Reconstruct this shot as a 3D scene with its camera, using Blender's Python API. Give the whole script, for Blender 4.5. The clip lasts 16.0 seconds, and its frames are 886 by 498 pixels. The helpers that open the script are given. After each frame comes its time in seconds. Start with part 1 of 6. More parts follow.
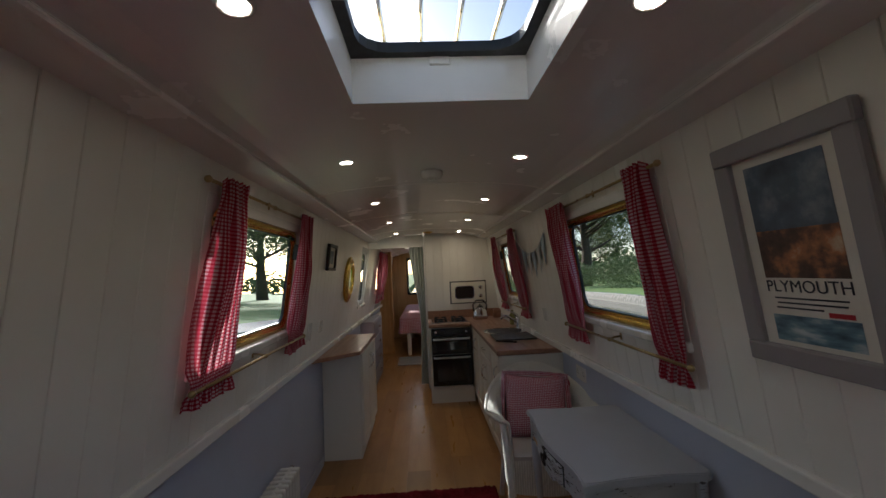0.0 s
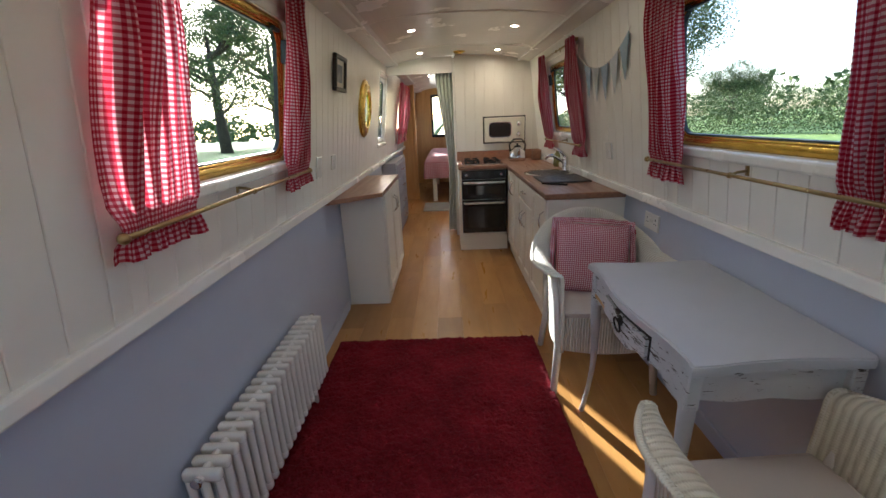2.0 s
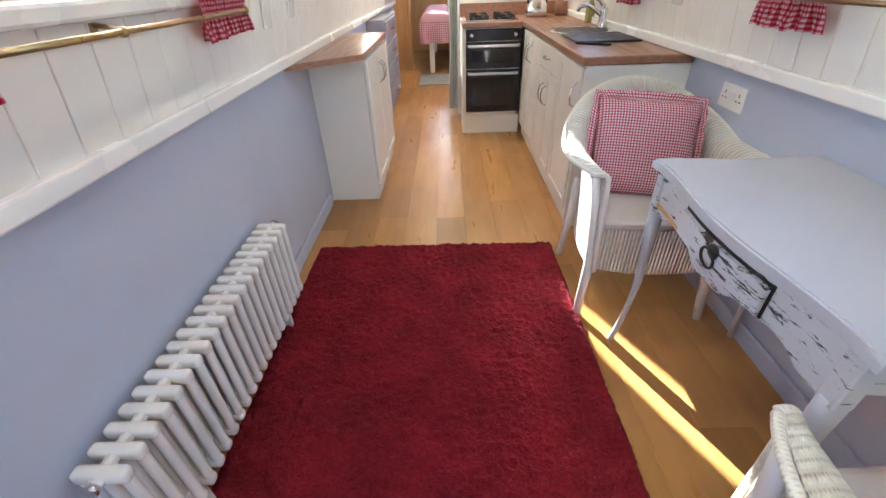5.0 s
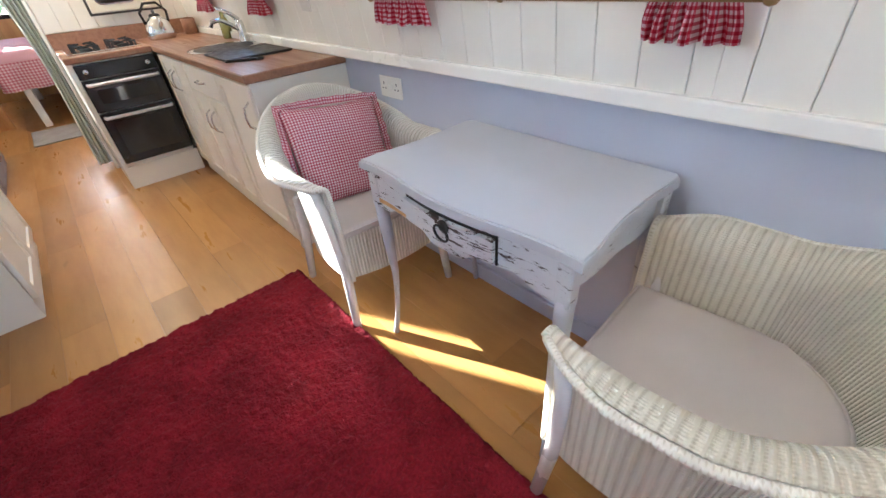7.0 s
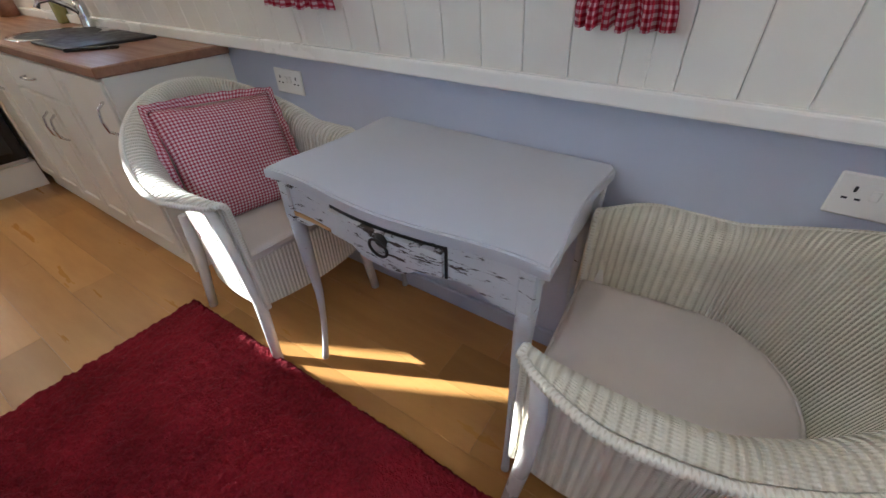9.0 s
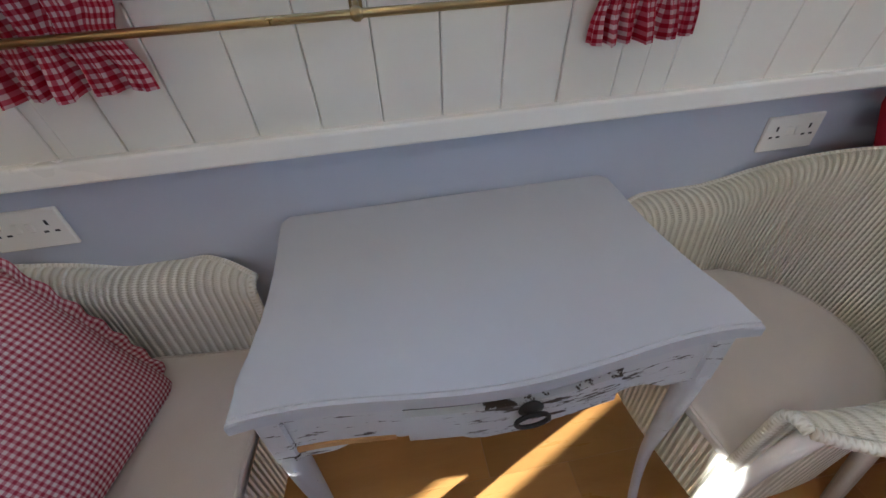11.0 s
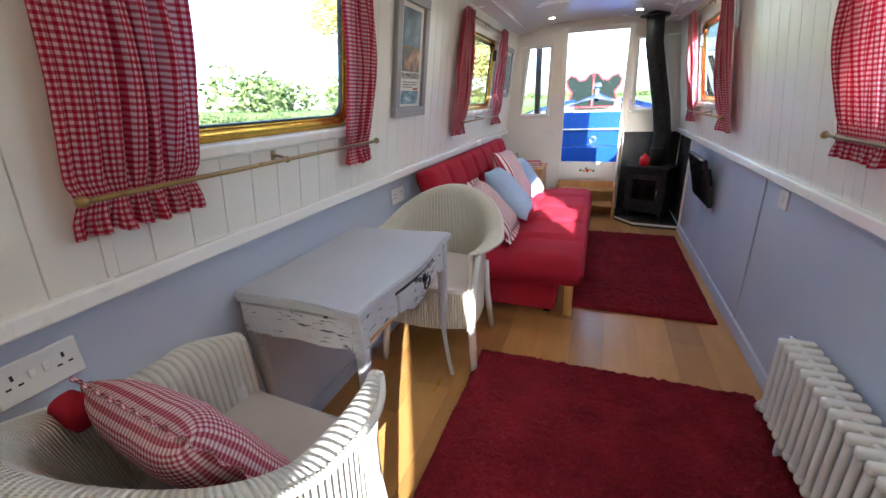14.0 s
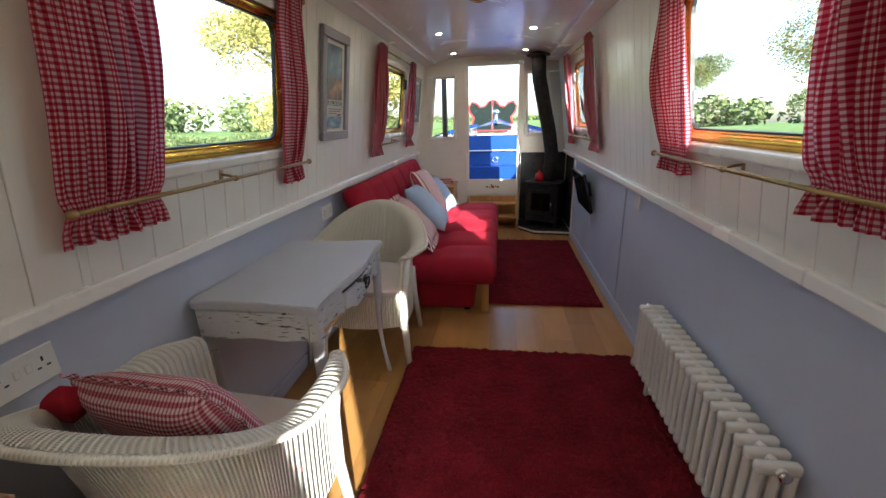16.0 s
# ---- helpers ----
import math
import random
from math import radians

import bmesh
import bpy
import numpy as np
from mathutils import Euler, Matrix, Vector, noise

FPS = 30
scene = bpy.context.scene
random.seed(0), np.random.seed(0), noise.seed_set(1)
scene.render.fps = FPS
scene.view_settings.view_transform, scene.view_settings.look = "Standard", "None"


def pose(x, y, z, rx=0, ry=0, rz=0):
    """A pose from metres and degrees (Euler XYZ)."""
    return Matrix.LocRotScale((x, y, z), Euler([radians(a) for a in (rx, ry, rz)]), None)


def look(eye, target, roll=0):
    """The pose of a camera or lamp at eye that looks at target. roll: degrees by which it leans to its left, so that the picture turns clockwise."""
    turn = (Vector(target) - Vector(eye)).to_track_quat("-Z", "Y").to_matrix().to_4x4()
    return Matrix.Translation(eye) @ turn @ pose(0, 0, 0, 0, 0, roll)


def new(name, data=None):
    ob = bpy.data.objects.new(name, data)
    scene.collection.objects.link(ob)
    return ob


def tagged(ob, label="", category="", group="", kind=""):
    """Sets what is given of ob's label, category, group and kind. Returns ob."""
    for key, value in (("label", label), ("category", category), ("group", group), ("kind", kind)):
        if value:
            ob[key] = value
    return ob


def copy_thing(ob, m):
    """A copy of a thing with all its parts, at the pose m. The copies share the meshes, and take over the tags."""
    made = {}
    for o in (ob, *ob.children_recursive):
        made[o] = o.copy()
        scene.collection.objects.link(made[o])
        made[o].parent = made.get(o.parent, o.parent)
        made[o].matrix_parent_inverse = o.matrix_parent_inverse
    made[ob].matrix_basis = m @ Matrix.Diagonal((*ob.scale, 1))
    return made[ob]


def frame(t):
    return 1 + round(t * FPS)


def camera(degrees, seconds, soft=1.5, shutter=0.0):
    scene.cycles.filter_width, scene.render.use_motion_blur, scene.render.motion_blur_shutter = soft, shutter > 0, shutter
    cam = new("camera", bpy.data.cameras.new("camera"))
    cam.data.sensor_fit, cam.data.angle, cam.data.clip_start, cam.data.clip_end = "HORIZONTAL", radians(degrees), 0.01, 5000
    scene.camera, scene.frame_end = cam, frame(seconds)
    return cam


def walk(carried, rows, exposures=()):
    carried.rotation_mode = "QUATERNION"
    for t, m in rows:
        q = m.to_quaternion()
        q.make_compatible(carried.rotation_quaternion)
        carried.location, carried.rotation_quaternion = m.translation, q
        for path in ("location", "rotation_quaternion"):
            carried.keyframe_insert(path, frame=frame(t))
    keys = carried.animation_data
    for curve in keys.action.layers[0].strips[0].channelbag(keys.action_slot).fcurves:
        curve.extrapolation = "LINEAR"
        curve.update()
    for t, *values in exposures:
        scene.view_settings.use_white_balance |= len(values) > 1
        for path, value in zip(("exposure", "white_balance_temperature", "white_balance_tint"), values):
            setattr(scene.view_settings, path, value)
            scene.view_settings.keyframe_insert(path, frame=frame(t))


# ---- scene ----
cam = camera(94.9, 16.0)
PATH = [
    (0, (-0.063, 0.589, 1.464), (0.035, 2.583, 1.577), -2.7),
    (0.5, (-0.107, 0.694, 1.422), (0.008, 2.686, 1.287), -0.2),
    (1, (-0.171, 0.828, 1.381), (0.048, 2.786, 1.036), -2.1),
    (1.5, (-0.164, 0.973, 1.343), (-0.039, 2.902, 0.832), -1.5),
    (2, (-0.134, 1.126, 1.325), (-0.178, 3.032, 0.719), -2.5),
    (2.5, (-0.184, 1.244, 1.266), (-0.271, 3.064, 0.441), -1.3),
    (3, (-0.264, 1.332, 1.211), (-0.367, 2.995, 0.106), -1.0),
    (3.2, (-0.324, 1.371, 1.194), (-0.422, 3.0, 0.038), -0.6),
    (5.3, (-0.153, 1.655, 1.193), (-0.164, 3.328, 0.097), -3.2),
    (5.5, (-0.154, 1.693, 1.205), (-0.002, 3.371, 0.127), -3.9),
    (6, (-0.194, 1.72, 1.213), (0.432, 3.296, 0.152), -4.5),
    (6.5, (-0.161, 1.734, 1.209), (0.709, 3.152, 0.099), -5.6),
    (7, (-0.129, 1.701, 1.196), (0.916, 2.956, 0.042), -4.9),
    (7.5, (-0.114, 1.662, 1.17), (1.02, 2.821, -0.001), -3.6),
    (8, (-0.112, 1.662, 1.16), (1.074, 2.746, -0.03), -3.5),
    (8.2, (-0.107, 1.669, 1.168), (1.071, 2.737, -0.045), -4.0),
    (10.3, (-0.017, 2.313, 1.147), (1.607, 2.542, 0.002), -4.2),
    (10.5, (0.057, 2.374, 1.202), (1.641, 2.449, -0.017), -5.7),
    (11, (0.134, 2.496, 1.204), (1.677, 2.288, -0.051), -3.7),
    (11.5, (0.107, 2.65, 1.214), (1.606, 1.968, 0.078), -5.5),
    (12, (0.041, 2.847, 1.212), (1.472, 1.838, 0.245), -2.6),
    (12.5, (-0.01, 3.031, 1.233), (1.28, 1.816, 0.306), -1.9),
    (13, (0.003, 3.257, 1.254), (0.953, 1.734, 0.372), -2.9),
    (13.5, (-0.099, 3.416, 1.269), (0.701, 1.755, 0.496), -0.6),
    (14, (-0.133, 3.582, 1.269), (0.54, 1.828, 0.58), -2.3),
    (14.5, (-0.128, 3.764, 1.279), (0.401, 1.956, 0.606), -2.8),
    (15, (-0.143, 3.83, 1.287), (0.242, 1.97, 0.659), -1.2),
    (15.5, (-0.144, 3.857, 1.288), (0.145, 1.972, 0.687), -1.4),
    (16, (-0.136, 3.86, 1.287), (0.139, 1.975, 0.68), -1.7),
]
EXPOSURES = [(t, e, k, 8) for t, e, k in ((0, 0.47, 5700), (0.5, 1.1, 5750), (1, 1.6, 5750), (1.5, 2.0, 5750), (2, 1.97, 5650), (2.5, 2.35, 5500), (3, 2.9, 5450), (5.5, 3.5, 5500), (6, 3.65, 5500), (7, 3.35, 5500), (8, 2.95, 5500), (10.5, 2.12, 5550), (11, 2.4, 5550), (11.5, 2.75, 5450), (12, 2.92, 5350), (12.5, 3.28, 5350), (13, 3.2, 5400), (13.5, 2.98, 5450), (14, 2.7, 5500), (15, 2.55, 5750), (16, 2.04, 5900))]
walk(cam, [(t, look(eye, target, roll)) for t, eye, target, roll in PATH], EXPOSURES)
# ---- light ----
SUN_EL, SUN_AZ = 20.6, 336.3   # degrees: height, and compass from +y towards +x
world = bpy.data.worlds.new("sky")
scene.world = world
world.use_nodes = True
wn = world.node_tree.nodes
sky = wn.new("ShaderNodeTexSky")
sky.sky_type, sky.sun_disc = "NISHITA", False
sky.sun_elevation, sky.sun_rotation = radians(SUN_EL), radians(SUN_AZ)
sky.air_density, sky.dust_density, sky.ozone_density = 1.0, 2.0, 1.0
world.node_tree.links.new(sky.outputs[0], wn["Background"].inputs[0])
wn["Background"].inputs[1].default_value = 0.15
sun = new("sun", bpy.data.lights.new("sun", "SUN"))
sun.data.energy, sun.data.angle, sun.data.color = 5.0, radians(0.5), (1.0, 0.93, 0.82)
_to = Vector((math.sin(radians(SUN_AZ)) * math.cos(radians(SUN_EL)), math.cos(radians(SUN_AZ)) * math.cos(radians(SUN_EL)), math.sin(radians(SUN_EL))))
sun.matrix_world = look(_to * 20, (0, 0, 0))


def daylight(name, m, w, h, power):
    """The sky's light in a window opening."""
    lamp = bpy.data.lights.new(name, "AREA")
    lamp.shape, lamp.size, lamp.size_y, lamp.energy, lamp.color = "RECTANGLE", w, h, power, (0.9, 0.95, 1.0)
    ob = new(name, lamp)
    ob.matrix_world = m
    return ob


# ---- helpers for building ----
def thing(name, m=None, label="", category="", group="", kind=""):
    ob = new(name)
    ob.empty_display_size = 0.05
    if m is not None:
        ob.matrix_basis = m
    return tagged(ob, label, category, group, kind)


def link(bm, name, material, smooth=False):
    me = bpy.data.meshes.new(name)
    bmesh.ops.recalc_face_normals(bm, faces=bm.faces[:])
    bm.to_mesh(me)
    bm.free()
    if smooth:
        for p in me.polygons:
            p.use_smooth = True
    me.materials.append(material)
    return me


def part(name, bm, material, parent=None, label="", smooth=False):
    ob = new(name, link(bm, name, material, smooth))
    if parent is not None:
        ob.parent = parent
    return tagged(ob, label)


def solid(name, bm, material, label="", category="", kind="", smooth=False, m=None, group=""):
    """A thing of one mesh."""
    ob = new(name, link(bm, name, material, smooth))
    if m is not None:
        ob.matrix_basis = m
    return tagged(ob, label, category, group, kind)


def B(*boxes, bevel=0.0, seg=1):
    """A bmesh of boxes given as (x0, x1, y0, y1, z0, z1)."""
    bm = bmesh.new()
    for b in boxes:
        box(bm, *b, bevel=bevel, seg=seg)
    return bm


def box(bm, x0, x1, y0, y1, z0, z1, bevel=0.0, seg=1, m=None):
    vs = [bm.verts.new((x, y, z)) for x in (x0, x1) for y in (y0, y1) for z in (z0, z1)]
    fs = [bm.faces.new([vs[i] for i in f]) for f in ((0, 1, 3, 2), (4, 6, 7, 5), (0, 4, 5, 1), (2, 3, 7, 6), (0, 2, 6, 4), (1, 5, 7, 3))]
    out = vs
    if bevel > 0:
        es = {e for f in fs for e in f.edges}
        r = bmesh.ops.bevel(bm, geom=list(es), offset=bevel, segments=seg, affect="EDGES", profile=0.5)
        out = list({v for f in r["faces"] for v in f.verts} | {v for v in vs if v.is_valid})
    if m is not None:
        bmesh.ops.transform(bm, matrix=m, verts=out)
    return out


def ring(centre, u, v, r, seg):
    return [centre + (u * math.cos(2 * math.pi * i / seg) + v * math.sin(2 * math.pi * i / seg)) * r for i in range(seg)]


def tube(bm, pts, r, seg=8, cap=True, closed=False, flat=1.0, uv=None):
    """A round bar along points; r is a number or one radius a point."""
    pts = [Vector(p) for p in pts]
    n = len(pts)
    rs = r if isinstance(r, (list, tuple)) else [r] * n
    rows, prev = [], None
    for i, p in enumerate(pts):
        a = pts[(i - 1) % n] if (i or closed) else p
        b = pts[(i + 1) % n] if (i < n - 1 or closed) else p
        d = (b - a).normalized()
        ref = prev if prev is not None else (Vector((0, 0, 1)) if abs(d.z) < 0.9 else Vector((1, 0, 0)))
        u = (ref - d * ref.dot(d)).normalized()
        prev = u
        v = d.cross(u)
        rows.append([bm.verts.new(q) for q in ring(p, u, v * flat, rs[i], seg)])
    lay = bm.loops.layers.uv.verify() if uv else None
    length = 0.0
    for i in range(n if closed else n - 1):
        A, C = rows[i], rows[(i + 1) % n]
        step = (pts[(i + 1) % n] - pts[i]).length
        for k in range(seg):
            try:
                f = bm.faces.new((A[k], A[(k + 1) % seg], C[(k + 1) % seg], C[k]))
            except ValueError:
                continue
            if lay:
                for lp, (a, b) in zip(f.loops, ((k, 0), (k + 1, 0), (k + 1, 1), (k, 1))):
                    lp[lay].uv = (a / seg * uv, length + b * step)
        length += step
    if cap and not closed:
        bm.faces.new(rows[0][::-1])
        bm.faces.new(rows[-1])
    return rows


def lathe(bm, prof, seg=20, m=None):
    """Turn a profile of (radius, z) about z."""
    rows = [[bm.verts.new((max(r, 1e-4) * math.cos(2 * math.pi * k / seg), max(r, 1e-4) * math.sin(2 * math.pi * k / seg), z)) for k in range(seg)] for r, z in prof]
    for a, b in zip(rows, rows[1:]):
        for k in range(seg):
            bm.faces.new((a[k], a[(k + 1) % seg], b[(k + 1) % seg], b[k]))
    bm.faces.new(rows[0][::-1])
    bm.faces.new(rows[-1])
    if m is not None:
        bmesh.ops.transform(bm, matrix=m, verts=[v for r in rows for v in r])


def sheet(bm, f, nu, nv, uvf=None, closed=False):
    """A grid of f(s, t) with s, t in 0..1; uvf gives its cloth coordinates in metres."""
    g = [[bm.verts.new(f(i / nu, j / nv)) for j in range(nv + 1)] for i in range(nu + (0 if closed else 1))]
    lay = bm.loops.layers.uv.verify() if uvf else None
    for i in range(nu):
        for j in range(nv):
            i2 = (i + 1) % len(g)
            fc = bm.faces.new((g[i][j], g[i2][j], g[i2][j + 1], g[i][j + 1]))
            if lay:
                for lp, (a, b) in zip(fc.loops, ((i, j), (i + 1, j), (i + 1, j + 1), (i, j + 1))):
                    lp[lay].uv = uvf(a / nu, b / nv)
    return g


def extrude(bm, outline, z0, z1, bevel=0.0):
    """A slab from an outline of (x, y)."""
    lo = [bm.verts.new((x, y, z0)) for x, y in outline]
    hi = [bm.verts.new((x, y, z1)) for x, y in outline]
    n = len(lo)
    bm.faces.new(lo[::-1])
    top = bm.faces.new(hi)
    for i in range(n):
        bm.faces.new((lo[i], lo[(i + 1) % n], hi[(i + 1) % n], hi[i]))
    if bevel:
        bmesh.ops.bevel(bm, geom=list(top.edges), offset=bevel, segments=2, affect="EDGES", profile=0.5)


def smoothstep(a, b, x):
    k = min(1.0, max(0.0, (x - a) / (b - a)))
    return k * k * (3 - 2 * k)


# ---- materials ----
def material(name, rough=0.5, metal=0.0, base=(0.8, 0.8, 0.8)):
    m = bpy.data.materials.new(name)
    m.use_nodes = True
    p = m.node_tree.nodes["Principled BSDF"]
    p.inputs["Roughness"].default_value = rough
    p.inputs["Metallic"].default_value = metal
    p.inputs["Base Color"].default_value = (*base, 1)
    return m, m.node_tree.nodes, m.node_tree.links, p


def node(nt, kind, **inputs):
    n = nt.new(kind)
    for k, v in inputs.items():
        n.inputs[k.replace("_", " ")].default_value = v
    return n


def maths(nt, ln, op, a, b=None):
    n = nt.new("ShaderNodeMath")
    n.operation = op
    for i, v in enumerate((a, b)):
        if v is None:
            continue
        if isinstance(v, (int, float)):
            n.inputs[i].default_value = v
        else:
            ln.new(v, n.inputs[i])
    return n.outputs[0]


def blend(nt, ln, fac, a, b):
    n = nt.new("ShaderNodeMix")
    n.data_type = "RGBA"
    for sock, v in ((n.inputs[0], fac), (n.inputs[6], a), (n.inputs[7], b)):
        if isinstance(v, (int, float)):
            sock.default_value = v
        elif isinstance(v, tuple):
            sock.default_value = (*v, 1)
        else:
            ln.new(v, sock)
    return n.outputs[2]


def ramp(nt, ln, fac, lo, hi):
    n = nt.new("ShaderNodeMapRange")
    n.inputs[1].default_value, n.inputs[2].default_value = lo, hi
    ln.new(fac, n.inputs[0])
    return n.outputs[0]


def bump(nt, ln, p, height, strength, distance=0.01):
    n = node(nt, "ShaderNodeBump", Strength=strength, Distance=distance)
    ln.new(height, n.inputs["Height"])
    ln.new(n.outputs[0], p.inputs["Normal"])


def noised(nt, ln, scale, detail=4.0, stretch=None, rough=0.55):
    tc = nt.new("ShaderNodeTexCoord")
    src = tc.outputs["Object"]
    if stretch:
        mp = nt.new("ShaderNodeMapping")
        mp.inputs["Scale"].default_value = stretch
        ln.new(src, mp.inputs[0])
        src = mp.outputs[0]
    n = node(nt, "ShaderNodeTexNoise", Scale=scale, Detail=detail, Roughness=rough)
    ln.new(src, n.inputs["Vector"])
    return n.outputs["Fac"]


def painted(name, base, rough=0.35, dirt=0.12, bumps=0.15, scale=3.0, warm=(0.72, 0.62, 0.48)):
    """Brushed paint: slight stains, fine brush marks."""
    m, nt, ln, p = material(name, rough)
    big = ramp(nt, ln, noised(nt, ln, scale, 5), 0.35, 0.8)
    dark = tuple(c * w for c, w in zip(base, warm))
    ln.new(blend(nt, ln, maths(nt, ln, "MULTIPLY", big, dirt * 2), base, dark), p.inputs["Base Color"])
    fine = noised(nt, ln, 60, 3, (1, 1, 0.15))
    ln.new(ramp_to(nt, ln, big, rough * 0.9, rough * 1.2), p.inputs["Roughness"])
    if bumps:
        bump(nt, ln, p, fine, bumps, 0.002)
    return m


def ramp_to(nt, ln, fac, a, b):
    n = nt.new("ShaderNodeMapRange")
    n.inputs[1].default_value, n.inputs[2].default_value, n.inputs[3].default_value, n.inputs[4].default_value = 0.3, 0.7, a, b
    ln.new(fac, n.inputs[0])
    return n.outputs[0]


def plain(name, base, rough=0.4, metal=0.0, vary=0.12, scale=25.0, bumps=0.1):
    m, nt, ln, p = material(name, rough, metal)
    f = noised(nt, ln, scale, 4)
    ln.new(blend(nt, ln, ramp(nt, ln, f, 0.3, 0.75), base, tuple(c * (1 - 2 * vary) for c in base)), p.inputs["Base Color"])
    ln.new(ramp_to(nt, ln, f, rough * 0.8, min(1, rough * 1.25)), p.inputs["Roughness"])
    bump(nt, ln, p, f, bumps, 0.002)
    return m


def wooden(name, light, dark, rough=0.4, axis=1, scale=1.0, island=False, fine=22.0):
    """Straight-grained timber; axis is the one along the grain."""
    m, nt, ln, p = material(name, rough)
    st = [fine * scale] * 3
    st[axis] = 1.6 * scale
    grain = noised(nt, ln, 1.0, 8, tuple(st), 0.65)
    big = noised(nt, ln, 1.3, 3)
    c = blend(nt, ln, ramp(nt, ln, grain, 0.32, 0.72), light, dark)
    info = nt.new("ShaderNodeObjectInfo")
    tint = blend(nt, ln, info.outputs["Random"], (0.78, 0.75, 0.70), (1.16, 1.15, 1.14))
    n = nt.new("ShaderNodeMix")
    n.data_type, n.blend_type = "RGBA", "MULTIPLY"
    n.inputs[0].default_value = 1.0 if island else 0.0
    ln.new(c, n.inputs[6])
    ln.new(tint, n.inputs[7])
    c2 = blend(nt, ln, maths(nt, ln, "MULTIPLY", ramp(nt, ln, big, 0.45, 0.8), 0.35), n.outputs[2], tuple(v * 0.55 for v in dark))
    if island:   # scattered knots
        kn = noised(nt, ln, 1.0, 2, (7.0, 3.0, 7.0))
        c2 = blend(nt, ln, maths(nt, ln, "MULTIPLY", ramp(nt, ln, kn, 0.70, 0.80), 0.7), c2, tuple(v * 0.35 for v in dark))
    ln.new(c2, p.inputs["Base Color"])
    ln.new(ramp_to(nt, ln, grain, rough * 0.85, rough * 1.25), p.inputs["Roughness"])
    bump(nt, ln, p, grain, 0.12, 0.002)
    return m


def gingham(name, period, deep, mid, pale, through_light=0.25):
    """Woven check: stripes both ways on the cloth's own coordinates."""
    m, nt, ln, p = material(name, 0.85)
    uv = nt.new("ShaderNodeUVMap")
    sep = nt.new("ShaderNodeSeparateXYZ")
    ln.new(uv.outputs[0], sep.inputs[0])
    on = []
    for k in (0, 1):
        s = maths(nt, ln, "SINE", maths(nt, ln, "MULTIPLY", sep.outputs[k], 2 * math.pi / period))
        on.append(ramp(nt, ln, s, -0.15, 0.15))
    both = maths(nt, ln, "MULTIPLY", on[0], on[1])
    some = maths(nt, ln, "MAXIMUM", on[0], on[1])
    col = blend(nt, ln, both, blend(nt, ln, some, pale, mid), deep)
    col = blend(nt, ln, maths(nt, ln, "MULTIPLY", noised(nt, ln, 7, 4), 0.25), col, tuple(v * 0.6 for v in deep))
    ln.new(col, p.inputs["Base Color"])
    p.inputs["Specular IOR Level"].default_value = 0.15
    weave = node(nt, "ShaderNodeTexNoise", Scale=900.0, Detail=1.0)
    ln.new(uv.outputs[0], weave.inputs["Vector"])
    bump(nt, ln, p, weave.outputs["Fac"], 0.2, 0.001)
    if through_light:
        tr = nt.new("ShaderNodeBsdfTranslucent")
        ln.new(col, tr.inputs[0])
        mx = nt.new("ShaderNodeMixShader")
        mx.inputs[0].default_value = through_light
        ln.new(p.outputs[0], mx.inputs[1])
        ln.new(tr.outputs[0], mx.inputs[2])
        ln.new(mx.outputs[0], nt["Material Output"].inputs[0])
    return m


def striped(name, period, a, b, share=0.5):
    m, nt, ln, p = material(name, 0.85)
    uv = nt.new("ShaderNodeUVMap")
    sep = nt.new("ShaderNodeSeparateXYZ")
    ln.new(uv.outputs[0], sep.inputs[0])
    s = maths(nt, ln, "SINE", maths(nt, ln, "MULTIPLY", sep.outputs[0], 2 * math.pi / period))
    ln.new(blend(nt, ln, ramp(nt, ln, s, -0.1 + share - 0.5, 0.1 + share - 0.5), a, b), p.inputs["Base Color"])
    bump(nt, ln, p, noised(nt, ln, 400, 2), 0.2, 0.001)
    return m


def cloth(name, base, scale=350.0, vary=0.25, rough=0.9, pile=0.002, sheen=0.0):
    m, nt, ln, p = material(name, rough)
    big = noised(nt, ln, 6, 5)
    fine = noised(nt, ln, scale, 2)
    f = maths(nt, ln, "ADD", maths(nt, ln, "MULTIPLY", big, 0.6), maths(nt, ln, "MULTIPLY", fine, 0.4))
    ln.new(blend(nt, ln, ramp(nt, ln, f, 0.35, 0.7), tuple(c * (1 - vary) for c in base), tuple(min(1, c * (1 + vary)) for c in base)), p.inputs["Base Color"])
    p.inputs["Sheen Weight"].default_value = sheen
    p.inputs["Specular IOR Level"].default_value = 0.2
    bump(nt, ln, p, fine, 0.4 if pile < 0.004 else 1.0, pile)
    return m


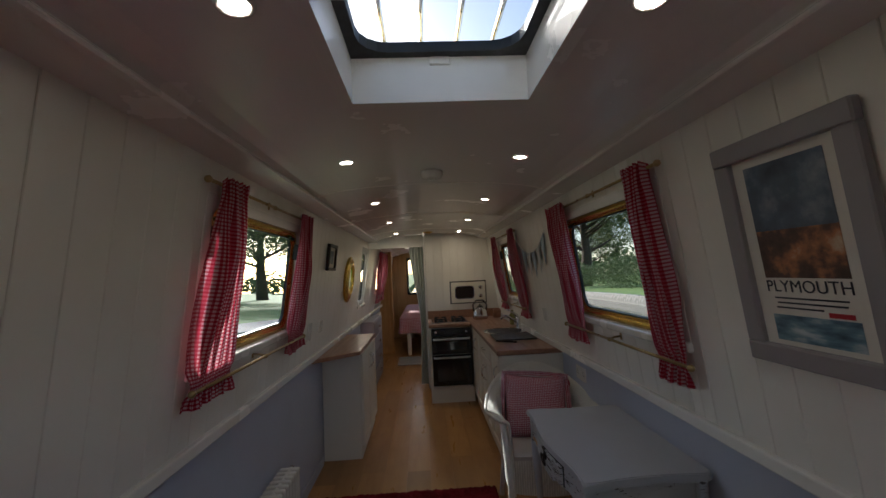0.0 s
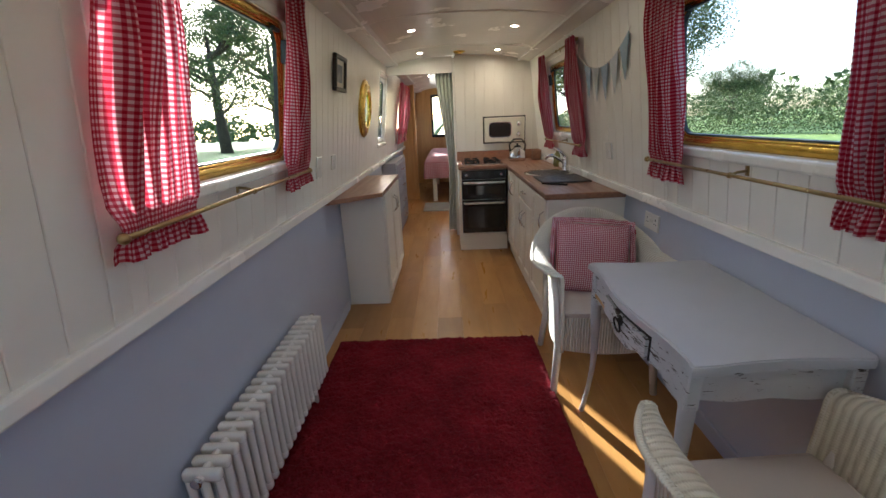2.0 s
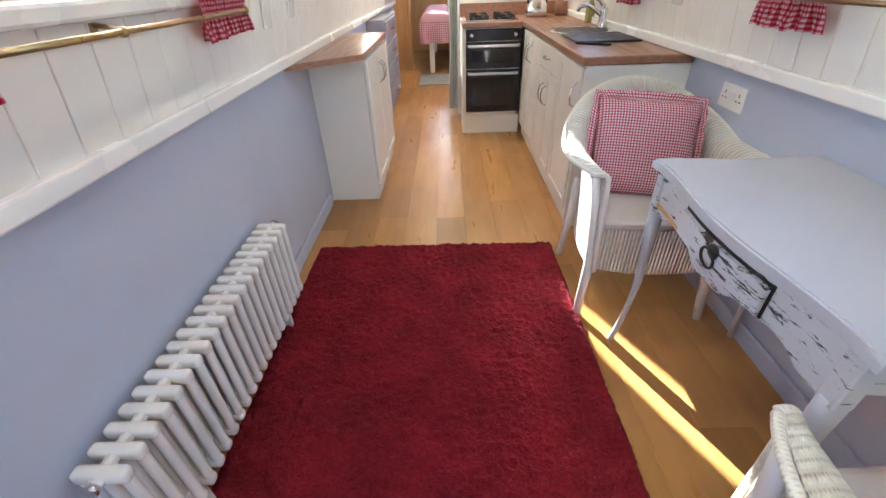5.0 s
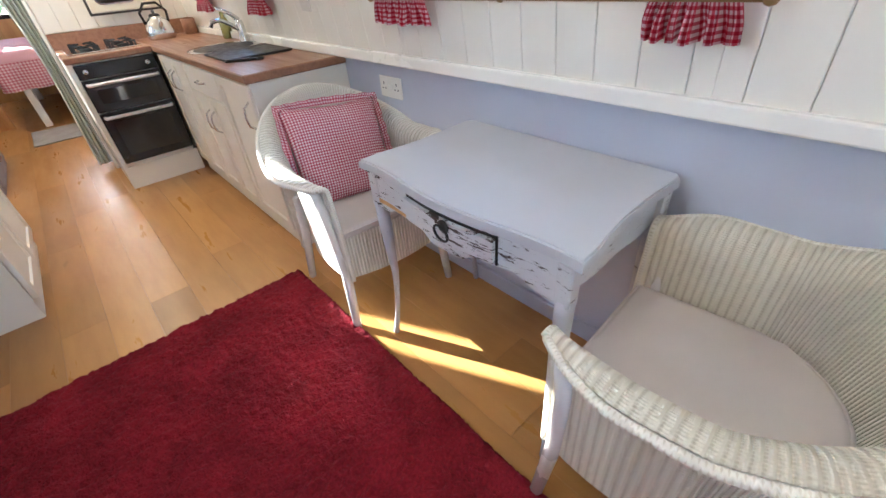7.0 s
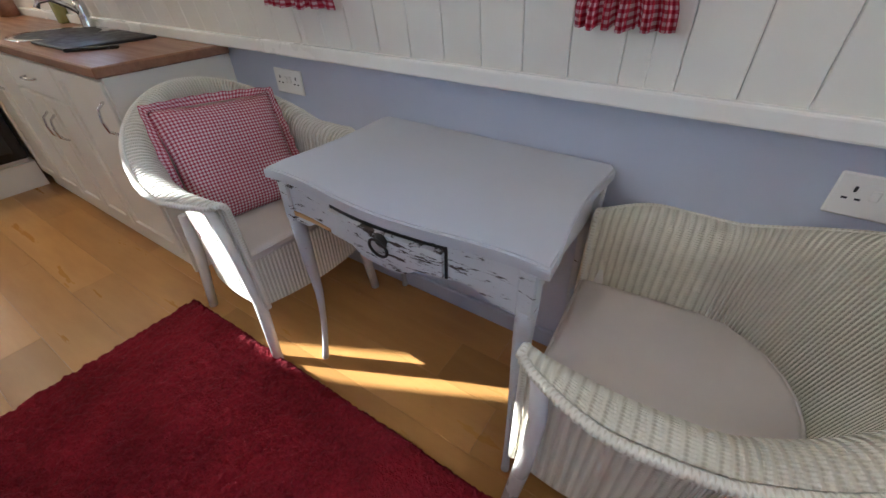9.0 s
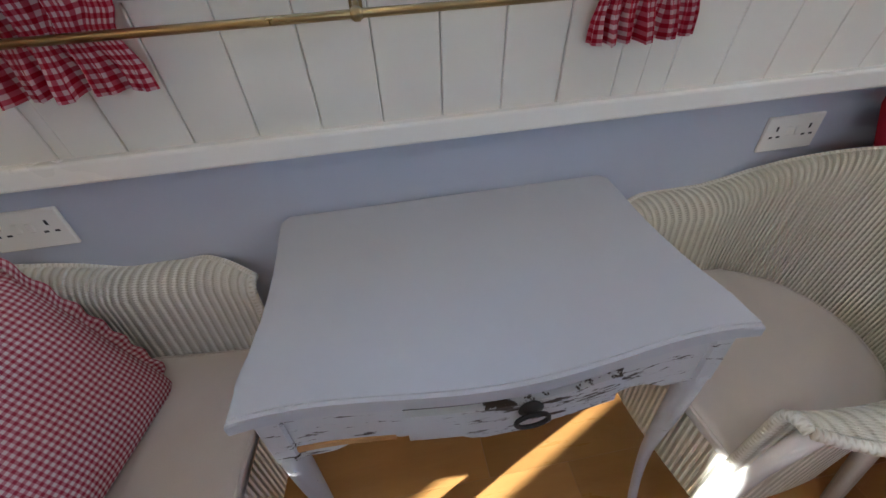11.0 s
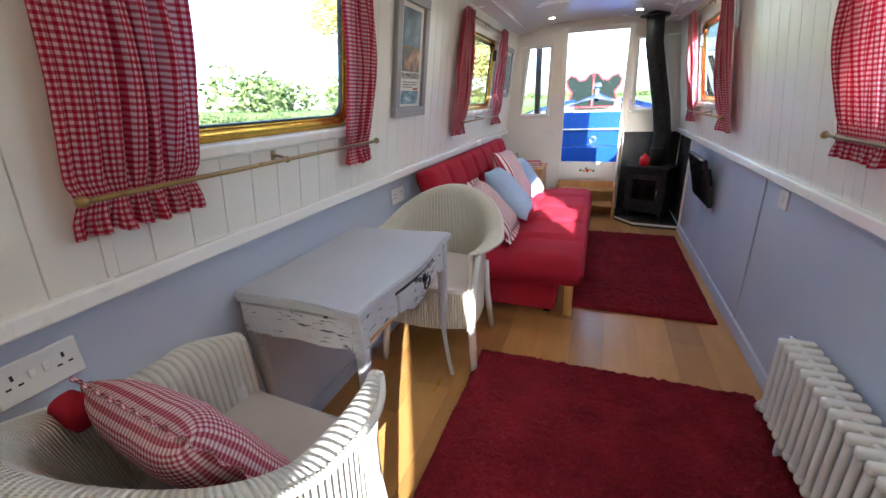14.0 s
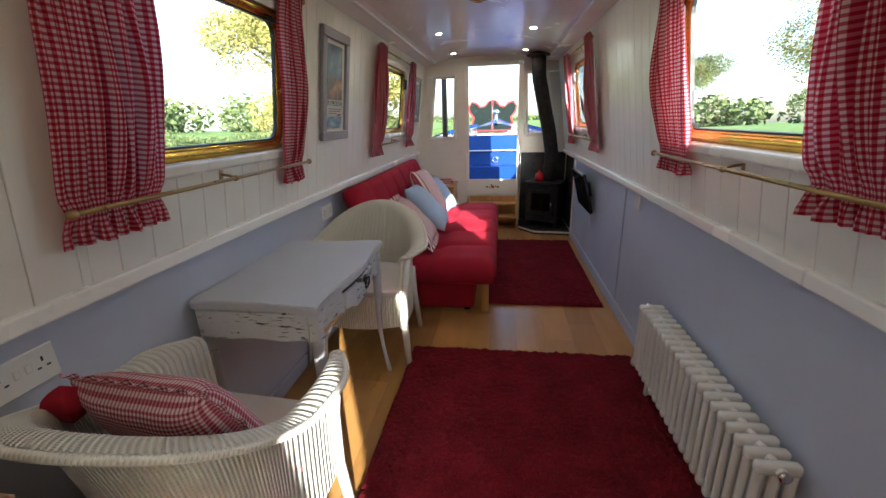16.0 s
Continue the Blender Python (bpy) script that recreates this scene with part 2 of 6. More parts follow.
def loom(name, base, rib=0.0135):
    """Painted woven paper cord: upright ribs with a fine over-and-under."""
    m, nt, ln, p = material(name, 0.55)
    uv = nt.new("ShaderNodeUVMap")
    sep = nt.new("ShaderNodeSeparateXYZ")
    ln.new(uv.outputs[0], sep.inputs[0])
    s = maths(nt, ln, "SINE", maths(nt, ln, "MULTIPLY", sep.outputs[0], 2 * math.pi / rib))
    t = maths(nt, ln, "SINE", maths(nt, ln, "MULTIPLY", sep.outputs[1], 2 * math.pi / (rib * 0.55)))
    alt = maths(nt, ln, "MULTIPLY", maths(nt, ln, "SINE", maths(nt, ln, "MULTIPLY", sep.outputs[0], math.pi / rib)), t)
    h = maths(nt, ln, "ADD", maths(nt, ln, "MULTIPLY", s, 0.8), maths(nt, ln, "MULTIPLY", alt, 0.22))
    h = maths(nt, ln, "ADD", h, maths(nt, ln, "MULTIPLY", noised(nt, ln, 120, 3), 0.5))
    # shade between the ribs put into the colour where the weave is low
    groove = ramp(nt, ln, h, -0.75, 0.0)
    c = blend(nt, ln, groove, tuple(v * f for v, f in zip(base, (0.68, 0.65, 0.58))), base)
    c = blend(nt, ln, maths(nt, ln, "MULTIPLY", ramp(nt, ln, noised(nt, ln, 9, 4), 0.5, 0.8), 0.35), c, tuple(v * f for v, f in zip(base, (0.9, 0.84, 0.7))))
    ln.new(c, p.inputs["Base Color"])
    bump(nt, ln, p, h, 0.9, 0.004)
    return m


def braided(name, base):
    """Rolled rim of woven cord: slanting strands, the gaps' shade put into the colour."""
    m, nt, ln, p = material(name, 0.55)
    uv = nt.new("ShaderNodeUVMap")
    sep = nt.new("ShaderNodeSeparateXYZ")
    ln.new(uv.outputs[0], sep.inputs[0])
    a = maths(nt, ln, "SINE", maths(nt, ln, "ADD", maths(nt, ln, "MULTIPLY", sep.outputs[1], 2 * math.pi / 0.0085), maths(nt, ln, "MULTIPLY", sep.outputs[0], 2 * math.pi / 0.03)))
    b = maths(nt, ln, "SINE", maths(nt, ln, "ADD", maths(nt, ln, "MULTIPLY", sep.outputs[1], 2 * math.pi / 0.0085), maths(nt, ln, "MULTIPLY", sep.outputs[0], -2 * math.pi / 0.03)))
    h = maths(nt, ln, "ADD", maths(nt, ln, "MAXIMUM", a, b), maths(nt, ln, "MULTIPLY", noised(nt, ln, 140, 3), 0.6))
    c = blend(nt, ln, ramp(nt, ln, h, -0.35, 0.45), tuple(v * f for v, f in zip(base, (0.82, 0.79, 0.73))), base)
    ln.new(c, p.inputs["Base Color"])
    bump(nt, ln, p, h, 0.35, 0.003)
    return m


def distressed(name, base, under, level=0.86):
    """Chalky paint chipped through to dark old wood."""
    m, nt, ln, p = material(name, 0.6)
    chips = noised(nt, ln, 17, 9, (1.0, 1.0, 5.5), 0.72)
    patch = noised(nt, ln, 5, 2)
    f = ramp(nt, ln, maths(nt, ln, "ADD", chips, maths(nt, ln, "MULTIPLY", patch, 0.30)), level, level + 0.02)
    soft = noised(nt, ln, 3, 4)
    c = blend(nt, ln, ramp(nt, ln, soft, 0.3, 0.8), base, tuple(v * 0.86 for v in base))
    ln.new(blend(nt, ln, f, c, under), p.inputs["Base Color"])
    bump(nt, ln, p, maths(nt, ln, "SUBTRACT", noised(nt, ln, 90, 3), f), 0.35, 0.002)
    return m


M_white = painted("cream_boards", (0.80, 0.77, 0.70), 0.32, 0.12, 0.03)
M_trim = painted("white_gloss", (0.82, 0.80, 0.75), 0.25, 0.1, 0.0)
M_ceiling = painted("ceiling_gloss", (0.80, 0.76, 0.72), 0.24, 0.05, 0.0)
M_lilac = painted("lilac_wall", (0.485, 0.515, 0.605), 0.5, 0.05, 0.03)
M_backing = plain("panel_backing", (0.45, 0.42, 0.36), 0.8)
M_oak = wooden("oak_boards", (0.50, 0.265, 0.082), (0.40, 0.195, 0.056), 0.30, 1, 1.0, True, 11.0)
M_brass = plain("brass", (0.84, 0.57, 0.11), 0.22, 1.0, 0.15, 12)
M_rod = plain("antique_brass", (0.46, 0.33, 0.15), 0.3, 1.0, 0.15, 12)
M_rubber = plain("black_rubber", (0.015, 0.015, 0.015), 0.5)
M_check = gingham("red_check_curtain", 0.0132, (0.34, 0.008, 0.026), (0.47, 0.085, 0.12), (0.70, 0.50, 0.52), 0.30)
M_check_small = gingham("red_check_cushion", 0.0105, (0.34, 0.035, 0.065), (0.52, 0.22, 0.26), (0.76, 0.67, 0.67), 0.0)
M_rug = cloth("red_shag", (0.175, 0.0078, 0.0155), 90, 0.36, 0.95, 0.010)
M_sofa = cloth("red_sofa_cloth", (0.36, 0.014, 0.032), 500, 0.15)
M_loom = loom("white_loom", (0.80, 0.78, 0.70))
M_loom_b = loom("cream_loom", (0.78, 0.74, 0.60))
M_braid = braided("white_braid", (0.80, 0.78, 0.70))
M_braid_b = braided("cream_braid", (0.78, 0.75, 0.63))
M_seatpad = cloth("pale_seat_cloth", (0.66, 0.60, 0.55), 500, 0.06)
M_table = distressed("grey_chalk_paint", (0.58, 0.59, 0.60), (0.05, 0.035, 0.025), 0.728)
M_leg = distressed("grey_leg_paint", (0.50, 0.51, 0.54), (0.10, 0.08, 0.06), 0.80)
M_tabletop = painted("grey_table_top", (0.50, 0.51, 0.54), 0.42, 0.05, 0.05)
M_black = plain("black_enamel", (0.012, 0.012, 0.013), 0.22)
M_stove = plain("stove_black", (0.010, 0.010, 0.010), 0.7)
M_chrome = plain("chrome", (0.75, 0.75, 0.76), 0.12, 1.0, 0.05)
M_worktop = wooden("wood_worktop", (0.36, 0.19, 0.11), (0.22, 0.10, 0.055), 0.32, 1, 1.5)
M_unit = painted("cream_units", (0.80, 0.76, 0.67), 0.34, 0.03, 0.0)
M_pine = wooden("pine", (0.62, 0.36, 0.13), (0.45, 0.22, 0.07), 0.4, 2)
M_blueboat = painted("blue_boat_paint", (0.014, 0.055, 0.24), 0.22, 0.1)
M_glass, nt, ln, p = material("glass", 0.0)
for n in list(nt):
    if n.type != "OUTPUT_MATERIAL":
        nt.remove(n)
_g = node(nt, "ShaderNodeBsdfGlass", Roughness=0.0, IOR=1.05)
ln.new(_g.outputs[0], nt["Material Output"].inputs[0])
M_glow, nt, ln, p = material("lamp_glow", 0.4, 0, (0.9, 0.85, 0.75))
p.inputs["Emission Color"].default_value, p.inputs["Emission Strength"].default_value = (1.0, 0.84, 0.63, 1), 30.0

M_glow_warm, nt, ln, p = material("warm_lamp_glow", 0.4, 0, (0.9, 0.85, 0.75))
p.inputs["Emission Color"].default_value, p.inputs["Emission Strength"].default_value = (1.0, 0.80, 0.55, 1), 120.0

# ---- the cabin's shell ----
Y0, Y1 = -1.25, 10.2       # bow bulkhead, stern bulkhead
LEAN_W = 0.13              # the upper walls lean in, metres a metre
GALLEY_Y = 5.845


def wall_x(z):
    return 0.89 - LEAN_W * (z - 0.9)


def wallm(side, y, z=0.9, off=0.0):
    """A frame on the leaning wall: x along it, y into it, z up it, with its back to the boards."""
    k = math.atan(LEAN_W)
    up = Vector((-side * math.sin(k), 0, math.cos(k)))
    out = Vector((side * math.cos(k), 0, math.sin(k)))
    along = out.cross(up)
    m = Matrix((along, out, up)).transposed().to_4x4()
    m.translation = Vector((side * wall_x(z), y, z)) - out * off
    return m


# windows: side, y from, y to, z from, z to
WINDOWS = [(1, 1.985, 3.03, 1.145, 1.765), (1, -0.375, 0.575, 1.145, 1.765), (1, 4.20, 5.10, 1.145, 1.765),
           (-1, 1.985, 3.03, 1.145, 1.765), (-1, -0.375, 0.575, 1.145, 1.765), (-1, 5.41, 5.94, 1.08, 1.80),
           # unseen: the 9.00 port and 8.60 starboard windows, added to brighten the aft cabin
           (-1, 9.00, 9.90, 1.145, 1.765), (-1, 7.05, 7.95, 1.145, 1.765), (1, 7.10, 8.00, 1.145, 1.765), (1, 8.60, 9.50, 1.145, 1.765),
           (-1, 4.535, 4.825, 1.29, 1.58)]


def leaning_box(bm, side, y0, y1, z0, z1, d0, d1, bevel=0.0):
    """A slab on the leaning wall from depth d0 to d1 behind its face."""
    m = wallm(side, 0.0)
    s = 1 / math.cos(math.atan(LEAN_W))
    a, b = (-y1, -y0) if side > 0 else (y0, y1)
    box(bm, a, b, d0, d1, (z0 - 0.9) * s, (z1 - 0.9) * s, bevel, 1, m)


def cells(side, y0, y1, z0, z1):
    """The pieces of a wall strip that are left round the windows."""
    cuts = sorted({y0, y1, *[v for s, a, b, c, d in WINDOWS if s == side for v in (a, b) if y0 < v < y1]})
    for a, b in zip(cuts, cuts[1:]):
        hit = [w for w in WINDOWS if w[0] == side and w[1] <= a + 1e-6 and w[2] >= b - 1e-6]
        if hit:
            yield a, b, z0, hit[0][3]
            yield a, b, hit[0][4], z1
        else:
            yield a, b, z0, z1


WALL_TOP = 1.89
walls = {}
for side, nm in ((1, "wall_starboard"), (-1, "wall_port")):
    w = walls[side] = thing(nm, None, "cream painted tongue-and-groove boards above a lilac lower wall", "wall", "", "structure")
    bm = bmesh.new()
    for c in cells(side, Y0 - 0.06, Y1, 0.88, WALL_TOP + 0.03):
        leaning_box(bm, side, *c, 0.012, 0.06)
    part("upper_backing", bm, M_backing, w)
    part("lower_panel", B((side * 0.925, side * 0.985, Y0 - 0.06, Y1, 0.0, 0.885) if side > 0 else (-0.985, -0.925, Y0 - 0.06, Y1, 0.0, 0.885)), M_lilac, w, "matt lilac painted lower wall")
    a, b = sorted((side * 0.868, side * 0.93))
    for ya, yb in ((Y0, 2.826), (2.830, Y1)) if side < 0 else ((Y0, Y1),):
        part("dado_rail", B((a, b, ya, yb, 0.872, 0.915), bevel=0.006, seg=2), M_trim, w, "white gloss rail")
    a, b = sorted((side * 0.909, side * 0.925))
    part("skirting", B((a, b, Y0, 3.9 if side < 0 else 3.45, 0.0, 0.075), bevel=0.004), M_lilac, w)

bm = bmesh.new()
prof = [(0.80, 1.876), (0.645, 1.892)] + [(0.645 * math.cos(radians(a)), 1.895 + 0.072 * math.sin(radians(a))) for a in (8, 18, 30, 45, 60, 75, 90)]
prof = prof + [(-x, z) for x, z in prof[::-1][1:]]
HATCH = (1.285, 1.735, -0.25, 0.267)   # y from, y to, x from, x to


def roof_z(x):
    k = min(1.0, abs(x) / 0.645)
    return 1.895 + 0.072 * math.sqrt(max(0.0, 1 - k * k))


for a, b, gap in ((Y0 - 0.06, HATCH[0], False), (HATCH[0], HATCH[1], True), (HATCH[1], Y1, False)):
    pts = prof
    if gap:
        pts = sorted(set(prof) | {(HATCH[2], roof_z(HATCH[2])), (HATCH[3], roof_z(HATCH[3]))}, key=lambda q: -q[0])
    for p0, p1 in zip(pts, pts[1:]):
        mid = (p0[0] + p1[0]) / 2
        if gap and HATCH[2] < mid < HATCH[3]:
            continue
        v = [bm.verts.new(q) for q in ((p0[0], a, p0[1]), (p1[0], a, p1[1]), (p1[0], b, p1[1]), (p0[0], b, p0[1]), (p0[0], a, p0[1] + 0.09), (p1[0], a, p1[1] + 0.09), (p1[0], b, p1[1] + 0.09), (p0[0], b, p0[1] + 0.09))]
        for f in ((0, 3, 2, 1), (4, 5, 6, 7), (0, 1, 5, 4), (1, 2, 6, 5), (2, 3, 7, 6), (3, 0, 4, 7)):
            bm.faces.new([v[i] for i in f])
solid("ceiling", bm, M_ceiling, "glossy pale pink-white boarded ceiling with curved sides", "ceiling", "structure")
for side, nm in ((1, "cove_trim"), (-1, "cove_trim")):
    a, b = sorted((side * 0.63, side * 0.66))
    solid(nm, B((a, b, Y0, GALLEY_Y, 1.884, 1.898), bevel=0.004), M_ceiling, "narrow white cove moulding along the ceiling edge", "trim", "structure")

floor = thing("floor", None, "honey oak plank floor with satin varnish", "floor", "", "structure")
part("subfloor", B((-0.93, 0.93, Y0, Y1, -0.06, -0.012)), M_backing, floor)
# ---- windows ----
def round_rect(w, h, r, k=4):
    pts = []
    for cx, cz, a0 in ((w / 2 - r, h / 2 - r, 0), (-w / 2 + r, h / 2 - r, 90), (-w / 2 + r, -h / 2 + r, 180), (w / 2 - r, -h / 2 + r, 270)):
        pts += [(cx + r * math.cos(radians(a0 + 90 * i / k)), cz + r * math.sin(radians(a0 + 90 * i / k))) for i in range(k + 1)]
    return pts


def loop_frame(bm, w0, h0, r0, w1, h1, r1, y0, y1):
    """A rounded frame between two rounded outlines, from depth y0 to y1."""
    A, C = round_rect(w0, h0, r0), round_rect(w1, h1, r1)
    n = len(A)
    rows = [[bm.verts.new((x, y, z)) for x, z in pts] for pts, y in ((A, y0), (A, y1), (C, y1), (C, y0))]
    for k in range(4):
        p, q = rows[k], rows[(k + 1) % 4]
        for i in range(n):
            bm.faces.new((p[i], p[(i + 1) % n], q[(i + 1) % n], q[i]))


def window(i, side, y0, y1, z0, z1, style="brass"):
    w, h = y1 - y0, (z1 - z0)
    m = wallm(side, (y0 + y1) / 2, (z0 + z1) / 2)
    win = thing("window_%d" % i, m, "brass-framed boat window with rounded corners in a white surround" if style == "brass" else "narrow white-framed side window", "window", "", "structure")
    bm = bmesh.new()
    loop_frame(bm, w + 0.02, h + 0.02, 0.02, w - 0.066, h - 0.066, 0.05, -0.004, 0.045)
    part("surround", bm, M_trim, win, "white gloss surround")
    part("window_sill", B((-w / 2 - 0.012, w / 2 + 0.012, -0.022, 0.02, -h / 2 - 0.005, -h / 2 + 0.033), bevel=0.009, seg=2), M_trim, win)
    bm = bmesh.new()
    loop_frame(bm, w - 0.064, h - 0.064, 0.05, w - 0.125, h - 0.125, 0.07, 0.012, 0.05)
    loop_frame(bm, w - 0.125, h - 0.125, 0.07, w - 0.14, h - 0.14, 0.065, 0.02, 0.05)
    fr = part("window_frame", bm, M_brass if style == "brass" else M_trim, win, "polished brass frame" if style == "brass" else "", True)
    bm = bmesh.new()
    loop_frame(bm, w - 0.138, h - 0.138, 0.065, w - 0.152, h - 0.152, 0.06, 0.028, 0.046)
    part("seal", bm, M_rubber, fr, "black rubber seal")
    bm = bmesh.new()
    pts = round_rect(w - 0.145, h - 0.145, 0.06)
    for y in (0.036, 0.040):
        bm.faces.new([bm.verts.new((x, y, z)) for x, z in pts])
    g = part("pane", bm, M_glass, win)
    g.visible_shadow = False
    if style == "brass":
        x = (w / 2 - 0.05) * (1 if side < 0 else -1)
        for sx in (1, -1):
            part("hopper_catch", B((sx * (w / 2 - 0.055) - 0.012, sx * (w / 2 - 0.055) + 0.012, -0.012, 0.014, h / 2 - 0.19, h / 2 - 0.10), bevel=0.004), M_rubber, win, "black hopper catch")
        bm = bmesh.new()
        for sx in (1, -1):
            box(bm, sx * (w / 2 - 0.13) - 0.03, sx * (w / 2 - 0.13) + 0.03, 0.0, 0.016, h / 2 - 0.082, h / 2 - 0.066, 0.003)
        part("stay", bm, M_rubber, win)
    return win


for i, (side, a, b, c, d) in enumerate(WINDOWS[:-1], 1):
    window(i, side, a, b, c, d, "white" if (side, a) == (-1, 5.41) else "brass")

# ---- bulkheads ----
DOOR = (-0.34, 0.26, 0.555, 1.868)
SIDE_R = ((0.40, 0.645), (0.42, 0.725), 1.064, 1.757)


def slab_with(name, y, t, outline_boxes, mat, label):
    return solid(name, B(*[(a, b, y - t, y, c, d) for a, b, c, d in outline_boxes]), mat, label, "wall", "structure")


slab_with("wall_bow", Y0, 0.05, [(-0.95, -0.80, 0, 2.05), (-0.80, -0.40, 0, 1.085), (-0.80, -0.40, 1.775, 2.05), (-0.40, DOOR[0], 0, 2.05),
                                (DOOR[0], DOOR[1], 0, DOOR[2]), (DOOR[0], DOOR[1], DOOR[3], 2.05), (DOOR[1], 0.40, 0, 2.05),
                                (0.40, 0.735, 0, 1.06), (0.40, 0.735, 1.76, 2.05), (0.735, 0.95, 0, 2.05)], M_white, "cream painted bow bulkhead")
slab_with("wall_galley", GALLEY_Y + 0.04, 0.04, [(-0.038, 0.95, 0, 2.05)], M_white, "cream boarded galley bulkhead")
slab_with("wall_stern", Y1 + 0.05, 0.05, [(-0.95, -0.46, 0, 2.05), (-0.46, 0.06, 0, 0.98), (-0.46, 0.06, 1.82, 2.05), (0.06, 0.95, 0, 2.05)], M_pine, "pine boarded stern bulkhead")


# ---- table ----
def writing_table(m):
    t = thing("writing_table", m, "small grey distressed writing table with serpentine front against the wall", "table")
    L, D, H = 0.765, 0.475, 0.722
    front = lambda x: -D / 2 - 0.018 * math.cos(2 * math.pi * x / (L * 0.98)) + 0.014 * (abs(x) / (L / 2)) ** 4 * -1
    pts = [(-L / 2 + 0.025, D / 2), (-L / 2 + 0.012, D / 2 - 0.02)]
    pts += [(-L / 2 + 0.012 + 0.012 * math.sin(math.pi * k / 8) - 0.020 * (k / 8) ** 3, D / 2 - 0.02 - (D - 0.03) * k / 8) for k in range(1, 8)]
    pts += [(-L / 2 + L * k / 24, front(-L / 2 + L * k / 24)) for k in range(25)]
    pts += [(-x, y) for x, y in pts[1:9][::-1]] + [(L / 2 - 0.025, D / 2)]
    bm = bmesh.new()
    extrude(bm, pts, H - 0.024, H, 0.007)
    part("tabletop", bm, M_tabletop, t, "pale grey smooth painted top")
    bm = bmesh.new()
    extrude(bm, [(x * 0.975, y * 0.965 + 0.003) for x, y in pts], H - 0.034, H - 0.024)
    part("moulding", bm, M_table, t)
    bm = bmesh.new()
    extrude(bm, [(x * 0.988, y * 0.982 + 0.002) for x, y in pts], H, H + 0.0035, 0.003)
    part("top_bead", bm, M_tabletop, t, "raised inner bead of the top")

    def apron(x0, x1, f, z_top, z_low, thick, n=16):
        b = bmesh.new()
        rows = []
        for k in range(n + 1):
            x = x0 + (x1 - x0) * k / n
            y = f(x)
            zb = z_low(k / n)
            rows.append([b.verts.new(q) for q in ((x, y, z_top), (x, y, zb), (x, y + thick, zb), (x, y + thick, z_top))])
        for p, q in zip(rows, rows[1:]):
            for i in range(4):
                b.faces.new((p[i], p[(i + 1) % 4], q[(i + 1) % 4], q[i]))
        b.faces.new(rows[0][::-1])
        b.faces.new(rows[-1])
        return b

    fy = lambda x: front(x) * 0.955 + 0.002
    scallop = lambda s: 0.582 - 0.018 * math.cos(4 * math.pi * s) + 0.012 * abs(math.cos(6 * math.pi * s))
    part("front_apron", apron(-L / 2 + 0.05, L / 2 - 0.05, fy, H - 0.03, scallop, 0.015, 32), M_table, t, "chipped grey front rail with a scalloped edge")
    for s in (-1, 1):
        b = apron(-D / 2 + 0.05, D / 2 - 0.03, lambda x: 0.0, H - 0.03, lambda k: 0.598 - 0.008 * math.sin(math.pi * 2 * k) ** 2, 0.014, 16)
        bmesh.ops.transform(b, matrix=Matrix.Translation((s * (L / 2 - 0.034) - 0.007, 0, 0)) @ Matrix.Rotation(radians(90), 4, "Z"), verts=b.verts[:])
        part("side_apron", b, M_table, t, "chipped side rail")
    part("back_rail", B((-L / 2 + 0.05, L / 2 - 0.05, D / 2 - 0.045, D / 2 - 0.03, 0.60, H - 0.03)), M_table, t)
    part("bare_strip", apron(-0.33, -0.175, lambda x: fy(x) - 0.003, 0.608, lambda k: 0.594 + 0.006 * k, 0.004, 8), M_pine, t, "strip of bare pale wood")
    # one drawer, standing slightly open
    dr = part("drawer", apron(-0.155, 0.165, lambda x: fy(x) - 0.013, H - 0.045, lambda k: 0.612, 0.014, 12), M_table, t, "worn carved drawer front")
    # black strips on the rail stand in for the shade round the drawer
    part("drawer_gap_shade", apron(-0.158, 0.168, lambda x: fy(x) - 0.002, H - 0.036, lambda k: H - 0.046 + 0.004 * k, 0.003, 12), M_rubber, dr)
    part("drawer_side_gap_shade", apron(0.166, 0.171, lambda x: fy(x) - 0.0035, H - 0.034, lambda k: 0.606, 0.004, 2), M_rubber, dr)
    b = bmesh.new()
    y = fy(0.02) - 0.016
    lathe(b, [(0.017, 0), (0.019, 0.003), (0.008, 0.008), (0.006, 0.012)], 14, Matrix.Translation((0.02, y + 0.002, 0.665)) @ Matrix.Rotation(radians(90), 4, "X"))
    tube(b, [(0.02 + 0.024 * math.cos(2 * math.pi * k / 18), y - 0.010 - 0.004 * math.sin(2 * math.pi * k / 18), 0.650 + 0.024 * math.sin(2 * math.pi * k / 18)) for k in range(18)], 0.0035, 7, closed=True)
    part("ring_handle", b, M_stove, dr, "dark iron ring pull", True)
    # square corner posts over slim sabre legs
    for sx in (-1, 1):
        for sy in (-1, 1):
            px, py = sx * (L / 2 - 0.042), sy * (D / 2 - 0.034)
            leg = part("leg", B((px - 0.019, px + 0.019, py - 0.019, py + 0.019, 0.575, H - 0.03), bevel=0.004), M_table, t, "slim chipped grey sabre leg")
            b = bmesh.new()
            path, rad = [], []
            for k in range(13):
                q = k / 12
                bow = 0.004 * math.sin(math.pi * min(1, q * 2)) - 0.010 * math.sin(math.pi * q) + 0.026 * q ** 2.6
                path.append((px + sx * bow * 0.5, py + sy * bow, 0.59 * (1 - q)))
                rad.append(0.0225 - 0.0125 * smoothstep(0.0, 0.75, q) + 0.002 * smoothstep(0.93, 1, q))
            tube(b, path, rad, 10)
            part("foot", b, M_leg, leg, "", True)
    return t


writing_table(pose(0.674, 2.368, 0, 0, 0, -90))


